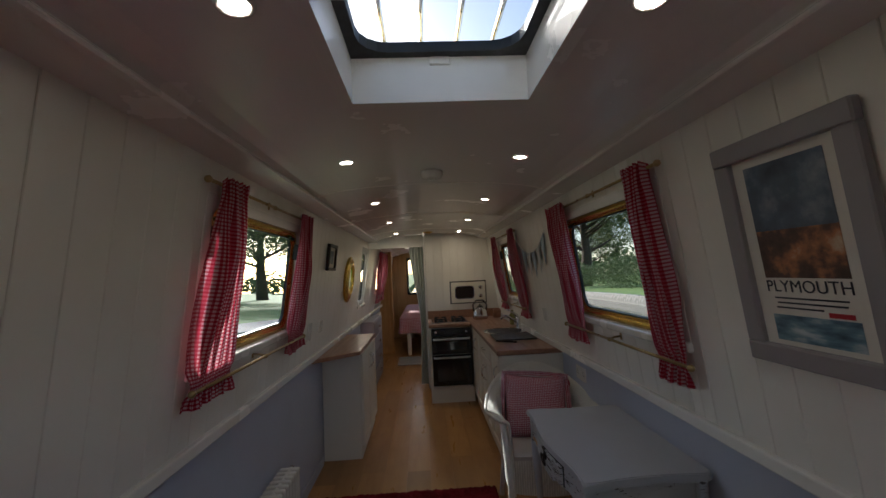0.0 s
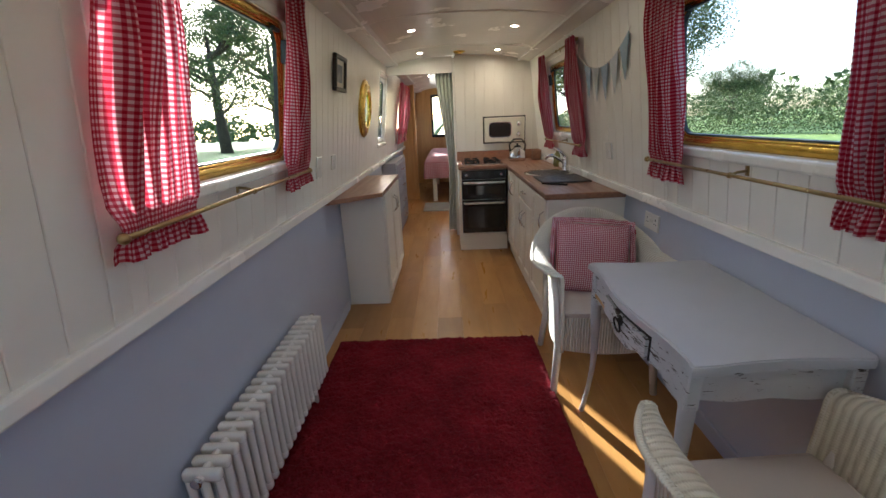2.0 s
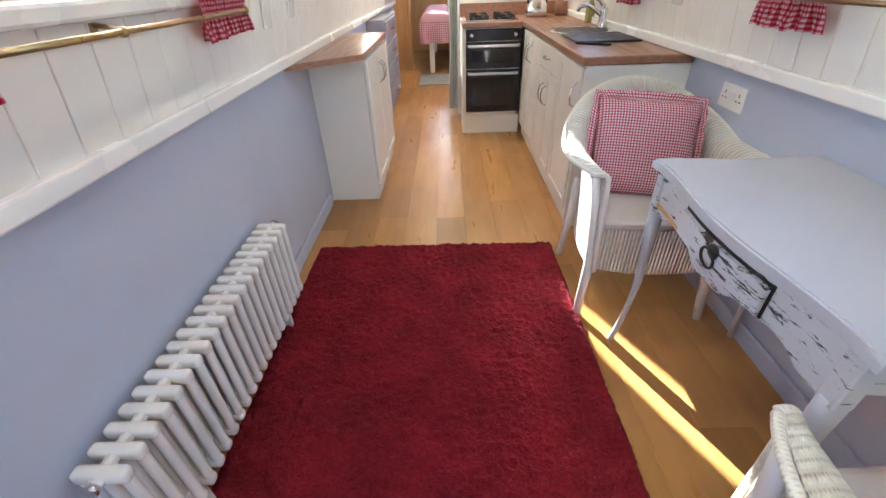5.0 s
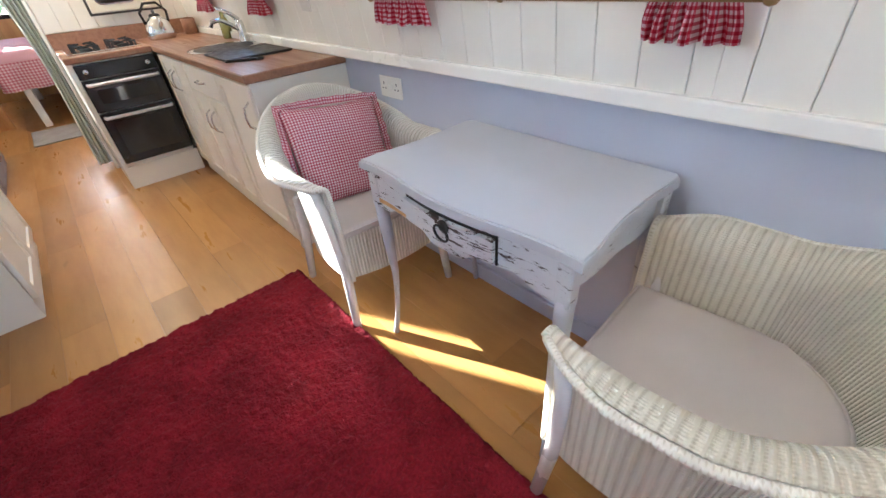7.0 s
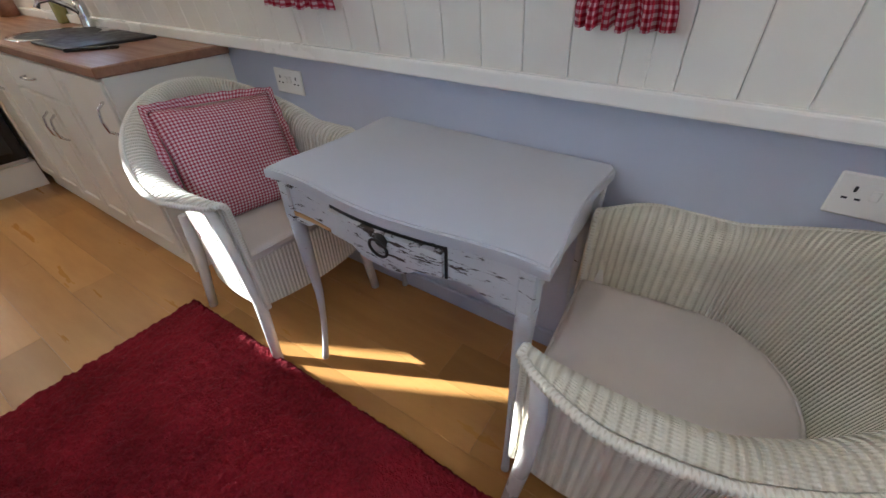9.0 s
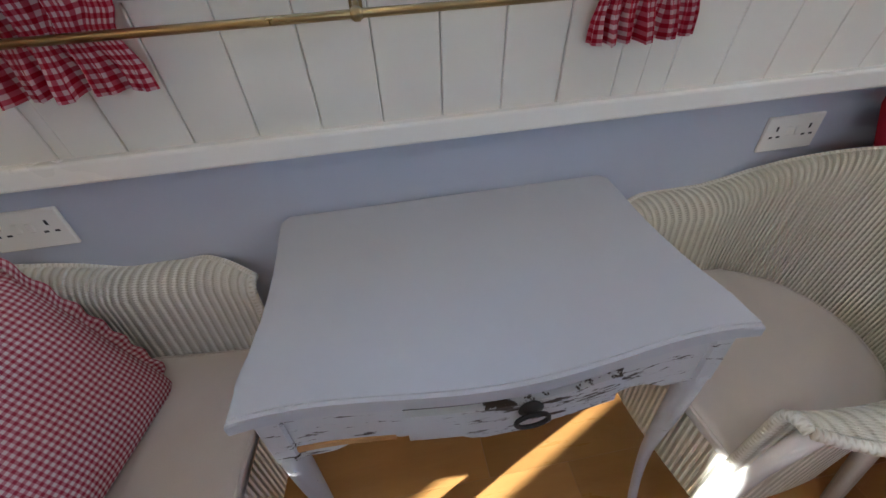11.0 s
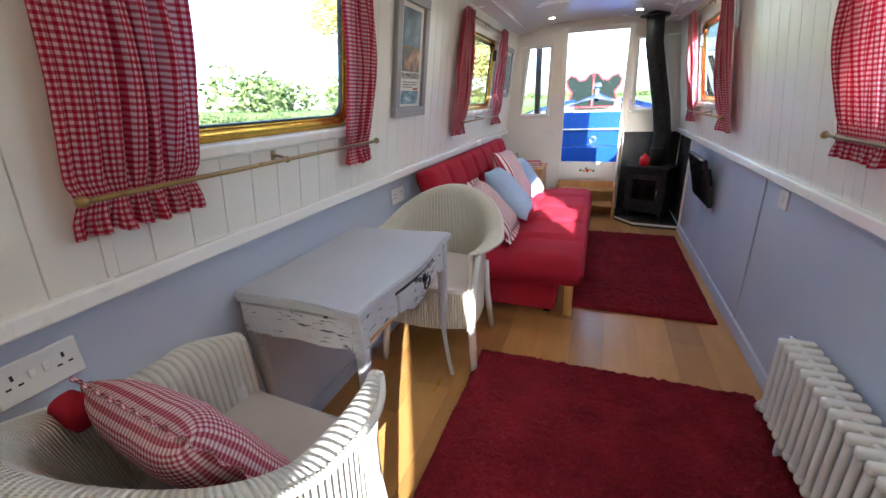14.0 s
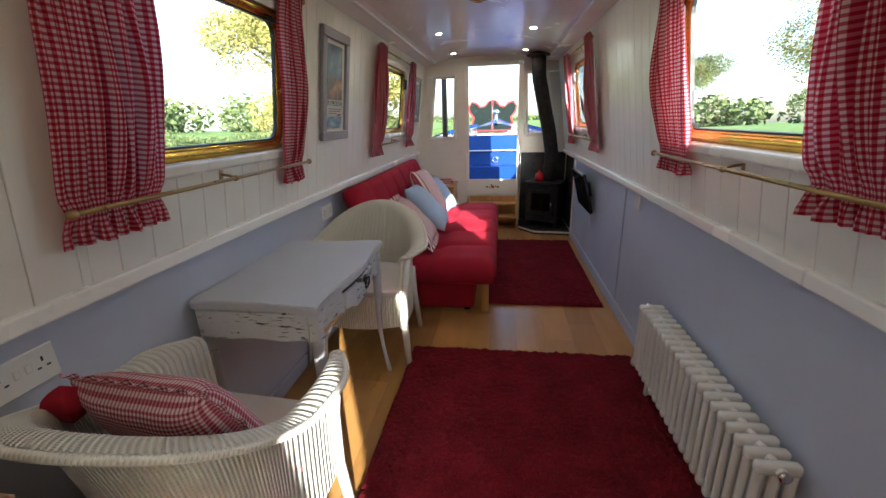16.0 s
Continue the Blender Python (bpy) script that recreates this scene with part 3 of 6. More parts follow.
# ---- loom chairs ----
def loom_chair(m, weave, label):
    """A tub chair: a woven shell whose top curls outwards into a wide lip, braided along its edge."""
    c = thing("loom_armchair", m, label, "chair", "chairs at the writing table")
    Z0 = 0.235

    def plan(s, hw, yb, yf=-0.25):
        """Round the tub from the front of one arm by the back to the other."""
        ph = radians(212 - 244 * s)
        x, k = math.cos(ph), math.sin(ph)
        return Vector((x * (1 + 0.13 * smoothstep(0.2, -0.53, k)) * hw, 0.03 + (yb - 0.03) * k if k > 0 else 0.03 - (yf - 0.03) * k / 0.53, 0))

    def back(s):
        return max(0.0, math.sin(radians(212 - 244 * s)))

    def top(s):
        e = min(s, 1 - s)
        return 0.638 + 0.165 * back(s) ** 1.3 - 0.012 * smoothstep(0.05, 0.0, e)

    def shell(s, t, push=0.0):
        lip = (0.082 - 0.022 * back(s) ** 2) * smoothstep(-0.07, 0.08, min(s, 1 - s))
        rise = lip * 0.42
        zt = top(s)
        if t < 0.72:
            k = t / 0.72
            z, out = Z0 + (zt - rise - Z0) * k, 0.0
        else:
            k = 1.0
            a = radians(118 * (t - 0.72) / 0.28)
            z, out = zt - rise + rise * math.sin(a), lip * (1 - math.cos(a)) / 1.47
        hw = 0.226 + 0.014 * k ** 1.5 + out + push
        yb = 0.205 + 0.100 * k ** 1.3 + out + push
        v = plan(s, hw, yb)
        return Vector((v.x, v.y, z - push * 0.9 * smoothstep(0.72, 0.9, t)))

    def wrap(s, t):
        return (s * 1.5, t * 0.50)

    bm = bmesh.new()
    sheet(bm, lambda s, t: shell(s, t, 0.0), 72, 20, wrap)
    sheet(bm, lambda s, t: shell(s, t, -0.012), 72, 20, wrap)
    part("backrest", bm, weave, c, "", True)
    bm = bmesh.new()
    sheet(bm, lambda s, t: Vector((-0.225 + 0.45 * s, -0.249 - 0.008 * math.sin(math.pi * s), 0.418 - t * (0.172 + 0.02 * math.sin(math.pi * s)))), 24, 5, lambda s, t: (s * 0.47, t * 0.18))
    part("skirt", bm, weave, c, "", True)
    # plaited strip along the lip and down the arm fronts
    braid = M_braid if weave is M_loom else M_braid_b
    bm = bmesh.new()
    n = 80
    tube(bm, [shell(k / n, 1.0, -0.004) for k in range(n + 1)], 0.0095, 10, uv=0.06)
    rim = part("rim", bm, braid, c, "braided edge of the lip", True)
    for sx in (0, 1):
        bm = bmesh.new()
        tube(bm, [shell(sx, 1.0 - k / 14, -0.005) + Vector((0, -0.004, 0)) for k in range(15)], 0.0095, 8, uv=0.06)
        part("front_binding", bm, braid, c, "", True)
    # weave strands that show on the lip's edge
    bm = bmesh.new()
    for k in range(n * 2):
        s0, s1 = k / (n * 2), (k + 1.1) / (n * 2)
        if s1 > 1:
            break
        a, b = shell(s0, 0.985, 0.004), shell(s1, 0.94, 0.004)
        tube(bm, [a, (a + b) / 2 + Vector((0, 0, 0.003)), b], 0.0036, 5)
    part("plait", bm, braid, rim, "", True)
    bm = bmesh.new()
    pts = [(-0.215, -0.25), (0.215, -0.25), (0.222, 0.03)] + [(0.215 * math.cos(radians(a)), 0.03 + 0.185 * math.sin(radians(a))) for a in range(15, 180, 15)] + [(-0.222, 0.03)]
    extrude(bm, pts, 0.405, 0.45, 0.016)
    seat = part("seat", bm, M_seatpad, c, "pale linen seat pad", True)
    bm = bmesh.new()
    tube(bm, [(x * 1.005, y * 1.003, 0.438) for x, y in pts], 0.005, 6, closed=True)
    part("piping", bm, M_seatpad, seat, "", True)
    for sx in (-1, 1):
        for sy, y in ((-1, -0.232), (1, 0.19)):
            b = bmesh.new()
            if sy < 0:
                tube(b, [(sx * 0.258, y + 0.012, 0.618), (sx * 0.234, y + 0.020, 0.45), (sx * 0.222, y + 0.010, 0.25), (sx * 0.240, y * 1.06, 0.0)], [0.0155, 0.018, 0.02, 0.0165], 12)
            else:
                tube(b, [(sx * 0.205, y, 0.42), (sx * 0.212, y, 0.25), (sx * 0.238, y * 1.10, 0.0)], [0.02, 0.02, 0.0165], 12)
            part("leg", b, M_trim, c, "", True)
    return c


loom_chair(pose(0.604, 3.085, 0, 0, 0, -4), M_loom, "white woven loom tub armchair beside the kitchen units")
loom_chair(pose(0.597, 1.737, 0, 0, 0, 183), M_loom_b, "cream woven loom tub armchair beside the sofa")


# ---- sofa ----
def quilt(x0, x1, y0, y1, z0, z1, nx, ny):
    """A padded slab with rounded sides and buttoned hollows."""
    bm = bmesh.new()
    nu, nv = nx * 16, ny * 14
    w, l, h = x1 - x0, y1 - y0, z1 - z0

    def surf(sgn):
        def f(a, b):
            x, y = x0 + w * a, y0 + l * b
            e = min(a * w, (1 - a) * w, b * l, (1 - b) * l)
            r = h / 2
            k = min(1.0, e / r)
            z = math.sqrt(max(0.0, 1 - (1 - k) ** 2)) * r
            gx, gy = a * nx, b * ny
            dent = 0.0
            if sgn > 0:
                dx, dy = abs(gx - round(gx)), abs(gy - round(gy))
                seam = math.exp(-(dx / 0.09) ** 2) * (0 < round(gx) < nx) + math.exp(-(dy / 0.09) ** 2) * (0 < round(gy) < ny)
                dent = 0.024 * min(1, seam) + 0.030 * math.exp(-((dx / 0.16) ** 2 + (dy / 0.16) ** 2)) * (0 < round(gx) < nx)
            return Vector((x, y, (z0 + z1) / 2 + sgn * (z - dent * min(1, k))))
        return f
    sheet(bm, surf(1), nu, nv)
    sheet(bm, surf(-1), nu, nv)
    bmesh.ops.remove_doubles(bm, verts=bm.verts[:], dist=1e-5)
    return bm


def sofa():
    s = thing("sofa_bed", pose(0.365, 0.49, 0), "red upholstered sofa bed with buttoned cushions along the wall", "sofa")
    part("base", B((-0.33, 0.40, -0.86, 0.80, 0.03, 0.255), bevel=0.01), M_sofa, s)
    seat = part("seat", quilt(-0.485, 0.36, -1.0, 0.98, 0.255, 0.435, 2, 5), M_sofa, s, "tufted red seat", True)
    bm = quilt(-0.24, 0.25, -1.02, 0.93, -0.07, 0.07, 2, 7)
    bmesh.ops.transform(bm, matrix=pose(0.365, 0, 0.655, 0, -68, 0), verts=bm.verts[:])
    part("backrest", bm, M_sofa, s, "tufted red back", True)
    for x in (-0.28, 0.34):
        for y in (-0.8, 0.74):
            part("foot", B((x - 0.02, x + 0.02, y - 0.02, y + 0.02, 0, 0.04)), M_black, s)
    for y in (-0.78, 0.76):
        part("leg", B((-0.43, -0.38, y - 0.025, y + 0.025, 0.0, 0.275), bevel=0.004), M_pine, s, "pale wooden leg under the seat edge")


sofa()


# ---- rugs ----
def rug(name, x0, x1, y0, y1, label, seed):
    rnd = random.Random(seed)
    bm = bmesh.new()
    nx, ny = int((x1 - x0) / 0.009), int((y1 - y0) / 0.009)

    def f(a, b):
        x, y = x0 + (x1 - x0) * a, y0 + (y1 - y0) * b
        e = min(a, 1 - a) * (x1 - x0), min(b, 1 - b) * (y1 - y0)
        k = min(1, min(e) / 0.012)
        wob = 0.005 * noise.noise((x * 5, y * 5, seed))
        return Vector((x + wob + rnd.uniform(-0.003, 0.003), y + wob + rnd.uniform(-0.003, 0.003), 0.003 + 0.021 * k + (0.012 * noise.noise((x * 48, y * 48, seed)) + 0.004 * noise.noise((x * 14, y * 14, seed)) + rnd.uniform(-0.0035, 0.0035)) * k))
    sheet(bm, f, nx, ny)
    solid(name, bm, M_rug, label, "rug", smooth=True)


rug("rug", -0.862, 0.358, 1.785, 3.395, "deep red shaggy rug on the oak floor", 1)
rug("rug", -0.862, -0.02, -0.45, 1.155, "deep red shaggy rug before the sofa and stove", 2)

# ---- kitchen ----
def cabinet(m, w, d, h, doors, label, plinth=0.09, drawer=False):
    """A base unit with its back at local y = d, front at y = 0."""
    c = thing("base_unit", m, label, "cabinet", "kitchen units")
    part("body", B((0, w, 0.0, d, plinth, h)), M_unit, c)
    part("plinth", B((0, w, 0.004, d, 0.0, plinth)), M_unit, c)
    z0 = plinth + 0.01
    z1 = h - 0.015
    zd = z1 - 0.15 if drawer else z1
    for k in range(doors):
        a, b = w * k / doors + 0.006, w * (k + 1) / doors - 0.006
        bm = B((a, b, -0.024, -0.002, z0, zd), bevel=0.003)
        face = min(bm.faces, key=lambda f: f.calc_center_median().y)
        bmesh.ops.inset_individual(bm, faces=[face], thickness=0.052)
        bmesh.ops.inset_individual(bm, faces=[face], thickness=0.006, depth=-0.009)
        dpart = part("door", bm, M_unit, c)
        hb = bmesh.new()
        x = b - 0.035 if k % 2 == 0 else a + 0.035
        tube(hb, [(x, -0.024, zd - 0.19), (x, -0.05, zd - 0.17), (x, -0.056, zd - 0.13), (x, -0.05, zd - 0.09), (x, -0.024, zd - 0.07)], 0.005, 8)
        part("handle", hb, M_chrome, dpart, "satin bow handle", True)
    if drawer:
        bm = B((0.006, w - 0.006, -0.022, -0.002, zd + 0.012, z1), bevel=0.004)
        dpart = part("drawer", bm, M_unit, c)
        hb = bmesh.new()
        tube(hb, [(w / 2 - 0.06, -0.02, zd + 0.08), (w / 2 - 0.04, -0.045, zd + 0.08), (w / 2 + 0.04, -0.045, zd + 0.08), (w / 2 + 0.06, -0.02, zd + 0.08)], 0.005, 8)
        part("handle", hb, M_chrome, dpart, "satin bow handle", True)
    return c


CT = 0.872
M90 = lambda x, y: pose(x, y, 0, 0, 0, -90)
cabinet(M90(0.475, 4.025), 0.435, 0.445, CT - 0.035, 1, "white under-counter appliance door beside the chair")
cabinet(M90(0.475, 4.595), 0.565, 0.445, CT - 0.035, 2, "cream shaker base unit with drawer", drawer=True)
cabinet(M90(0.475, 5.21), 0.61, 0.445, CT - 0.035, 2, "cream shaker double base unit")
solid("end_panel", B((0.460, 0.925, 3.570, 3.586, 0.0, CT - 0.035)), M_unit, "cream end panel of the kitchen run", "cabinet")
wt = thing("worktop", pose(0.437, 5.22, CT - 0.036), "brown wood-grain laminate worktop in an L shape", "worktop")
part("long_run", B((0.002, 0.487, -1.665, 0.625, 0.0, 0.036), bevel=0.005), M_worktop, wt)
part("hob_run", B((-0.477, 0.001, 0.0, 0.625, 0.0, 0.036), bevel=0.005), M_worktop, wt)
solid("upstand", B((0.905, 0.922, 3.555, 5.845, CT, CT + 0.11), (-0.038, 0.905, 5.827, 5.844, CT, CT + 0.10)), M_worktop, "brown laminate upstand behind the worktop", "upstand")
cabL = cabinet(pose(-0.618, 3.97, 0, 0, 0, 90), 0.85, 0.302, CT - 0.03, 2, "cream painted low cupboard along the wall")
bm = bmesh.new()
extrude(bm, [(-0.592, 3.86), (-0.592, 4.83), (-0.922, 4.83), (-0.922, 3.62), (-0.885, 3.62)], CT - 0.028, CT, 0.004)
solid("cupboard_top", bm, M_worktop, "wood-grain laminate top with angled end", "worktop")


# ---- curtains and rods ----
def curtain(side, yc, w0, w1, lean=0.0, z0=1.035, z1=1.825, seed=0, zrod=1.112):
    """A gathered curtain caught behind the lower rod; w0 wide at the top, w1 at its fullest. lean shifts its foot along the boat."""
    c = tagged(thing("curtain", wallm(side, yc, 0.9)), "red and white gingham curtain gathered between two brass rods", "curtain", "gingham curtains")
    rnd = random.Random(seed)
    n = 5 + rnd.randrange(2)
    ph = [rnd.uniform(0, 6.28) for _ in range(4)]
    up = 1 / math.cos(math.atan(LEAN_W))
    sx = -side

    def w(t):
        return w0 + (w1 - w0) * math.sin(min(1, t / 0.8) * math.pi / 2) ** 1.4 - (w1 * 0.12) * math.exp(-((t - 0.905) / 0.03) ** 2) - w0 * 0.10 * math.exp(-((t - 0.075) / 0.05) ** 2)

    def f(s, t):
        z = z1 + (z0 - z1) * t
        hem = smoothstep(0.915, 1.0, t)
        fold = math.sin(2 * math.pi * n * s + ph[0] + 1.5 * math.sin(2 * math.pi * s + ph[1]) + 0.8 * t)
        fold = fold + 0.35 * (1 - 2 * abs(fold)) + 0.25 * math.sin(21 * s - 7 * t + ph[2])
        fold2 = math.sin(2 * math.pi * (2 * n + 1) * s + ph[2] + 2 * t)
        deep = (0.010 + 0.019 * math.sin(math.pi * min(1, t / 0.9)) + 0.012 * hem) * (0.75 + 0.6 * math.sin(5 * s + ph[3] + 3 * t))
        hold = 1 - 0.75 * math.exp(-((t - 0.905) / 0.05) ** 2)
        y = -0.046 - hold * deep * fold - (0.0045 + 0.004 * math.exp(-(t / 0.12) ** 2) + 0.006 * hem) * hold * fold2 - 0.018 * math.sin(math.pi * min(1, t / 0.9)) * (1 - (2 * s - 1) ** 2) + 0.004 * math.exp(-((t - 0.905) / 0.025) ** 2)
        x = (s - 0.5) * w(t) + 0.006 * math.sin(9 * t + ph[3]) + sx * lean * t
        zz = z + hem * 0.003 * fold2 + (0.007 * fold + 0.004 * fold2) * smoothstep(0.06, 0.0, t)
        return Vector((x, min(y, -0.026), (zz - 0.9) * up))
    bm = bmesh.new()
    sheet(bm, f, 90, 44, lambda s, t: (s * max(w0, w1) * 1.55, t * (z1 - z0)))
    part("cloth", bm, M_check, c, "", True)
    return c


def rod(side, y0, y1, z, off, label, brackets=(0.5,)):
    m = wallm(side, (y0 + y1) / 2, z)
    h = (y1 - y0) / 2
    r = thing("curtain_rod", m, label, "curtain rod", "curtain rods")
    bm = bmesh.new()
    tube(bm, [(-h, -off, 0), (h, -off, 0)], 0.0065, 10)
    part("bar", bm, M_rod, r, "", True)
    for sx in (-1, 1):
        bm = bmesh.new()
        lathe(bm, [(0.004, -0.012), (0.010, -0.008), (0.013, 0.0), (0.010, 0.009), (0.003, 0.013)], 12, Matrix.Translation((sx * (h + 0.008), -off, 0)) @ Matrix.Rotation(radians(90), 4, "Y"))
        part("finial", bm, M_rod, r, "", True)
    for k in brackets:
        x = -h + 2 * h * k
        bm = B((x - 0.010, x + 0.010, -0.003, 0.0, -0.012, 0.022), bevel=0.001)
        tube(bm, [(x, -0.003, 0.006), (x, -off * 0.6, 0.006), (x, -off, 0.0)], 0.005, 8)
        lathe(bm, [(0.005, -0.01), (0.0105, -0.004), (0.0105, 0.004), (0.005, 0.01)], 12, Matrix.Translation((x, -off, 0)) @ Matrix.Rotation(radians(90), 4, "Y"))
        part("bracket", bm, M_rod, r, "", True)


def dressed(side, y0, y1, ca, cb, seed, w=(0.21, 0.30), lean=0.05, wb=0.0, lift=0.0):
    """Two rods and two curtains on one window."""
    rod(side, y0 - 0.06, y1 + 0.06, 1.803, 0.03, "thin brass curtain rod above the window")
    rod(side, y0 - 0.06, y1 + 0.06, 1.115 + lift * 0.4, 0.058, "thin brass rod holding the curtains below the window")
    curtain(side, ca, w[0], w[1], -lean, z0=1.035 + lift, seed=seed)
    curtain(side, cb, w[0] + wb, w[1] + wb, lean, z0=1.035 + lift, seed=seed + 1)


dressed(1, 1.985, 3.03, 2.05, 2.95, 11, (0.16, 0.190), 0.012, 0.11)
dressed(-1, 1.985, 3.03, 2.085, 2.98, 21, (0.18, 0.30), 0.02, 0.02, 0.03)
dressed(1, -0.375, 0.575, -0.42, 0.66, 31, (0.21, 0.27), 0.03)
dressed(-1, -0.375, 0.575, -0.40, 0.60, 41, (0.21, 0.29), 0.03)
dressed(1, 4.20, 5.10, 4.22, 5.10, 51, (0.20, 0.26), 0.02)
for k, y in enumerate((7.05, 7.5, 7.95)):
    curtain(-1, y, 0.24, 0.30, 0.0, seed=61 + k)


# ---- pictures ----
def noisy(name, stops, scale, detail=6.0, rough=0.35, stretch=None):
    """A surface that wanders between several colours."""
    m, nt, ln, p = material(name, rough)
    r = nt.new("ShaderNodeValToRGB")
    while len(r.color_ramp.elements) < len(stops):
        r.color_ramp.elements.new(0.5)
    for e, (at, c) in zip(r.color_ramp.elements, stops):
        e.position, e.color = at, (*c, 1)
    ln.new(noised(nt, ln, scale, detail, stretch), r.inputs[0])
    ln.new(r.outputs[0], p.inputs["Base Color"])
    return m


M_grey_frame = painted("grey_lilac_frame", (0.30, 0.28, 0.29), 0.45, 0.1)
M_mount = plain("cream_mount", (0.72, 0.68, 0.60), 0.6, 0, 0.04)
M_print_sky = noisy("print_sky", [(0.3, (0.03, 0.04, 0.06)), (0.5, (0.10, 0.13, 0.18)), (0.65, (0.30, 0.33, 0.36))], 7)
M_print_land = noisy("print_land", [(0.3, (0.02, 0.02, 0.02)), (0.48, (0.12, 0.06, 0.04)), (0.6, (0.45, 0.18, 0.07)), (0.75, (0.6, 0.5, 0.36))], 16)
M_print_sea = noisy("print_sea", [(0.3, (0.04, 0.08, 0.12)), (0.55, (0.16, 0.27, 0.33)), (0.75, (0.55, 0.6, 0.6))], 14, stretch=(1, 1, 3))
M_ink = plain("print_ink", (0.03, 0.035, 0.05), 0.5)
M_red = plain("print_red", (0.5, 0.02, 0.03), 0.45)


def words(text, size, mat_, m, parent):
    cu = bpy.data.curves.new("lettering", "FONT")
    cu.body, cu.size, cu.extrude, cu.align_x, cu.align_y = text, size, 0.0004, "CENTER", "CENTER"
    tmp = bpy.data.objects.new("lettering", cu)
    me = bpy.data.meshes.new_from_object(tmp)
    bpy.data.objects.remove(tmp)
    me.transform(m)
    me.materials.append(mat_)
    ob = new("lettering", me)
    ob.parent = parent
    return ob


def framed(name, m, w, h, fw, label, fmat, category="picture"):
    p = thing(name, m, label, category)
    for a, b, c, d in ((-w / 2, w / 2, h / 2 - fw, h / 2), (-w / 2, w / 2, -h / 2, -h / 2 + fw)):
        part("frame_rail", B((a, b, -0.030, -0.004, c, d), bevel=0.004), fmat, p)
    for a, b in ((-w / 2, -w / 2 + fw), (w / 2 - fw, w / 2)):
        part("frame_stile", B((a, b, -0.0285, -0.004, -h / 2 + fw, h / 2 - fw), bevel=0.004), fmat, p)
    part("mount", B((-w / 2 + fw, w / 2 - fw, -0.012, -0.006, -h / 2 + fw, h / 2 - fw)), M_mount, p, "cream card mount")
    return p


def flat_box(a, b, c, d, y=-0.0125):
    return B((a, b, y - 0.0008, y, c, d))


def poster(m, label):
    p = framed("framed_poster", m, 0.378, 0.575, 0.05, label, M_grey_frame)
    part("print_sky", flat_box(-0.105, 0.105, 0.05, 0.215), M_print_sky, p)
    part("print_land", flat_box(-0.105, 0.105, -0.068, 0.05), M_print_land, p)
    part("print_sea", flat_box(-0.105, 0.105, -0.225, -0.16), M_print_sea, p)
    words("PLYMOUTH", 0.041, M_ink, Matrix.Translation((0, -0.0135, -0.09)) @ Matrix.Rotation(radians(90), 4, "X"), p)
    for k, (a, b) in enumerate(((-0.09, 0.09), (-0.085, 0.085), (-0.09, 0.03))):
        part("text_bar", flat_box(a, b, -0.120 - 0.012 * k, -0.116 - 0.012 * k), M_ink, p)
    part("red_badge", flat_box(0.04, 0.095, -0.156, -0.145), M_red, p)


poster(wallm(1, 1.489, 1.480), "travel poster with harbour scene in a wide grey frame")
p = framed("framed_print", wallm(1, -0.82, 1.50), 0.36, 0.46, 0.04, "seascape print in a grey frame by the bow", M_grey_frame)
part("print_sea", flat_box(-0.12, 0.12, -0.16, 0.16), M_print_sea, p)
M_darkframe = plain("dark_frame", (0.02, 0.018, 0.016), 0.35)
p = framed("small_picture", wallm(-1, 3.82, 1.62), 0.26, 0.205, 0.024, "small dark-framed photograph on the boards", M_darkframe)
part("print", flat_box(-0.07, 0.07, -0.05, 0.05), M_print_sky, p)

# brass porthole
m = wallm(-1, 4.68, 1.435) @ Matrix.Rotation(radians(90), 4, "X")
p = thing("window_12", m, "round polished brass porthole in the boards", "window", "", "structure")
bm = bmesh.new()
prof2 = [(0.135, 0.0), (0.225, 0.0), (0.228, 0.012), (0.21, 0.022), (0.18, 0.026), (0.16, 0.036), (0.142, 0.036), (0.135, 0.02)]
rows = [[bm.verts.new((r * math.cos(2 * math.pi * k / 40), r * math.sin(2 * math.pi * k / 40), z)) for k in range(40)] for r, z in prof2]
for a, b in zip(rows, rows[1:] + rows[:1]):
    for k in range(40):
        bm.faces.new((a[k], a[(k + 1) % 40], b[(k + 1) % 40], b[k]))
part("rim", bm, M_brass, p, "", True)
bm = bmesh.new()
lathe(bm, [(0.138, 0.004), (0.138, 0.008)], 40)
g = part("pane", bm, M_glass, p)
g.visible_shadow = False
for k in range(8):
    bm = bmesh.new()
    a = radians(45 * k + 20)
    lathe(bm, [(0.009, 0.02), (0.009, 0.027), (0.004, 0.030)], 10, Matrix.Translation((0.195 * math.cos(a), 0.195 * math.sin(a), 0)))
    part("bolt", bm, M_brass, p, "", True)

# bunting between the starboard windows
M_flag = [cloth("flag_grey", (0.55, 0.57, 0.58), 300, 0.08), cloth("flag_blue", (0.34, 0.42, 0.50), 300, 0.08)]
bt = thing("bunting", wallm(1, 3.78, 0.9), "string of pale grey-blue cloth flags hung on the boards", "bunting")
sag = lambda x: 0.83 - 0.14 * (1 - (x / 0.44) ** 2)
bm = bmesh.new()
tube(bm, [(x, -0.012, sag(x)) for x in [-0.44 + 0.88 * k / 16 for k in range(17)]], 0.003, 6)
part("string", bm, M_trim, bt)
for k in range(6):
    x = -0.36 + 0.144 * k
    bm = bmesh.new()
    for y in (-0.014, -0.010):
        bm.faces.new([bm.verts.new(q) for q in ((x - 0.06, y, sag(x - 0.06)), (x + 0.06, y, sag(x + 0.06)), (x + 0.004, y - 0.004, sag(x) - 0.20))])
    part("flag", bm, M_flag[k % 2], bt)


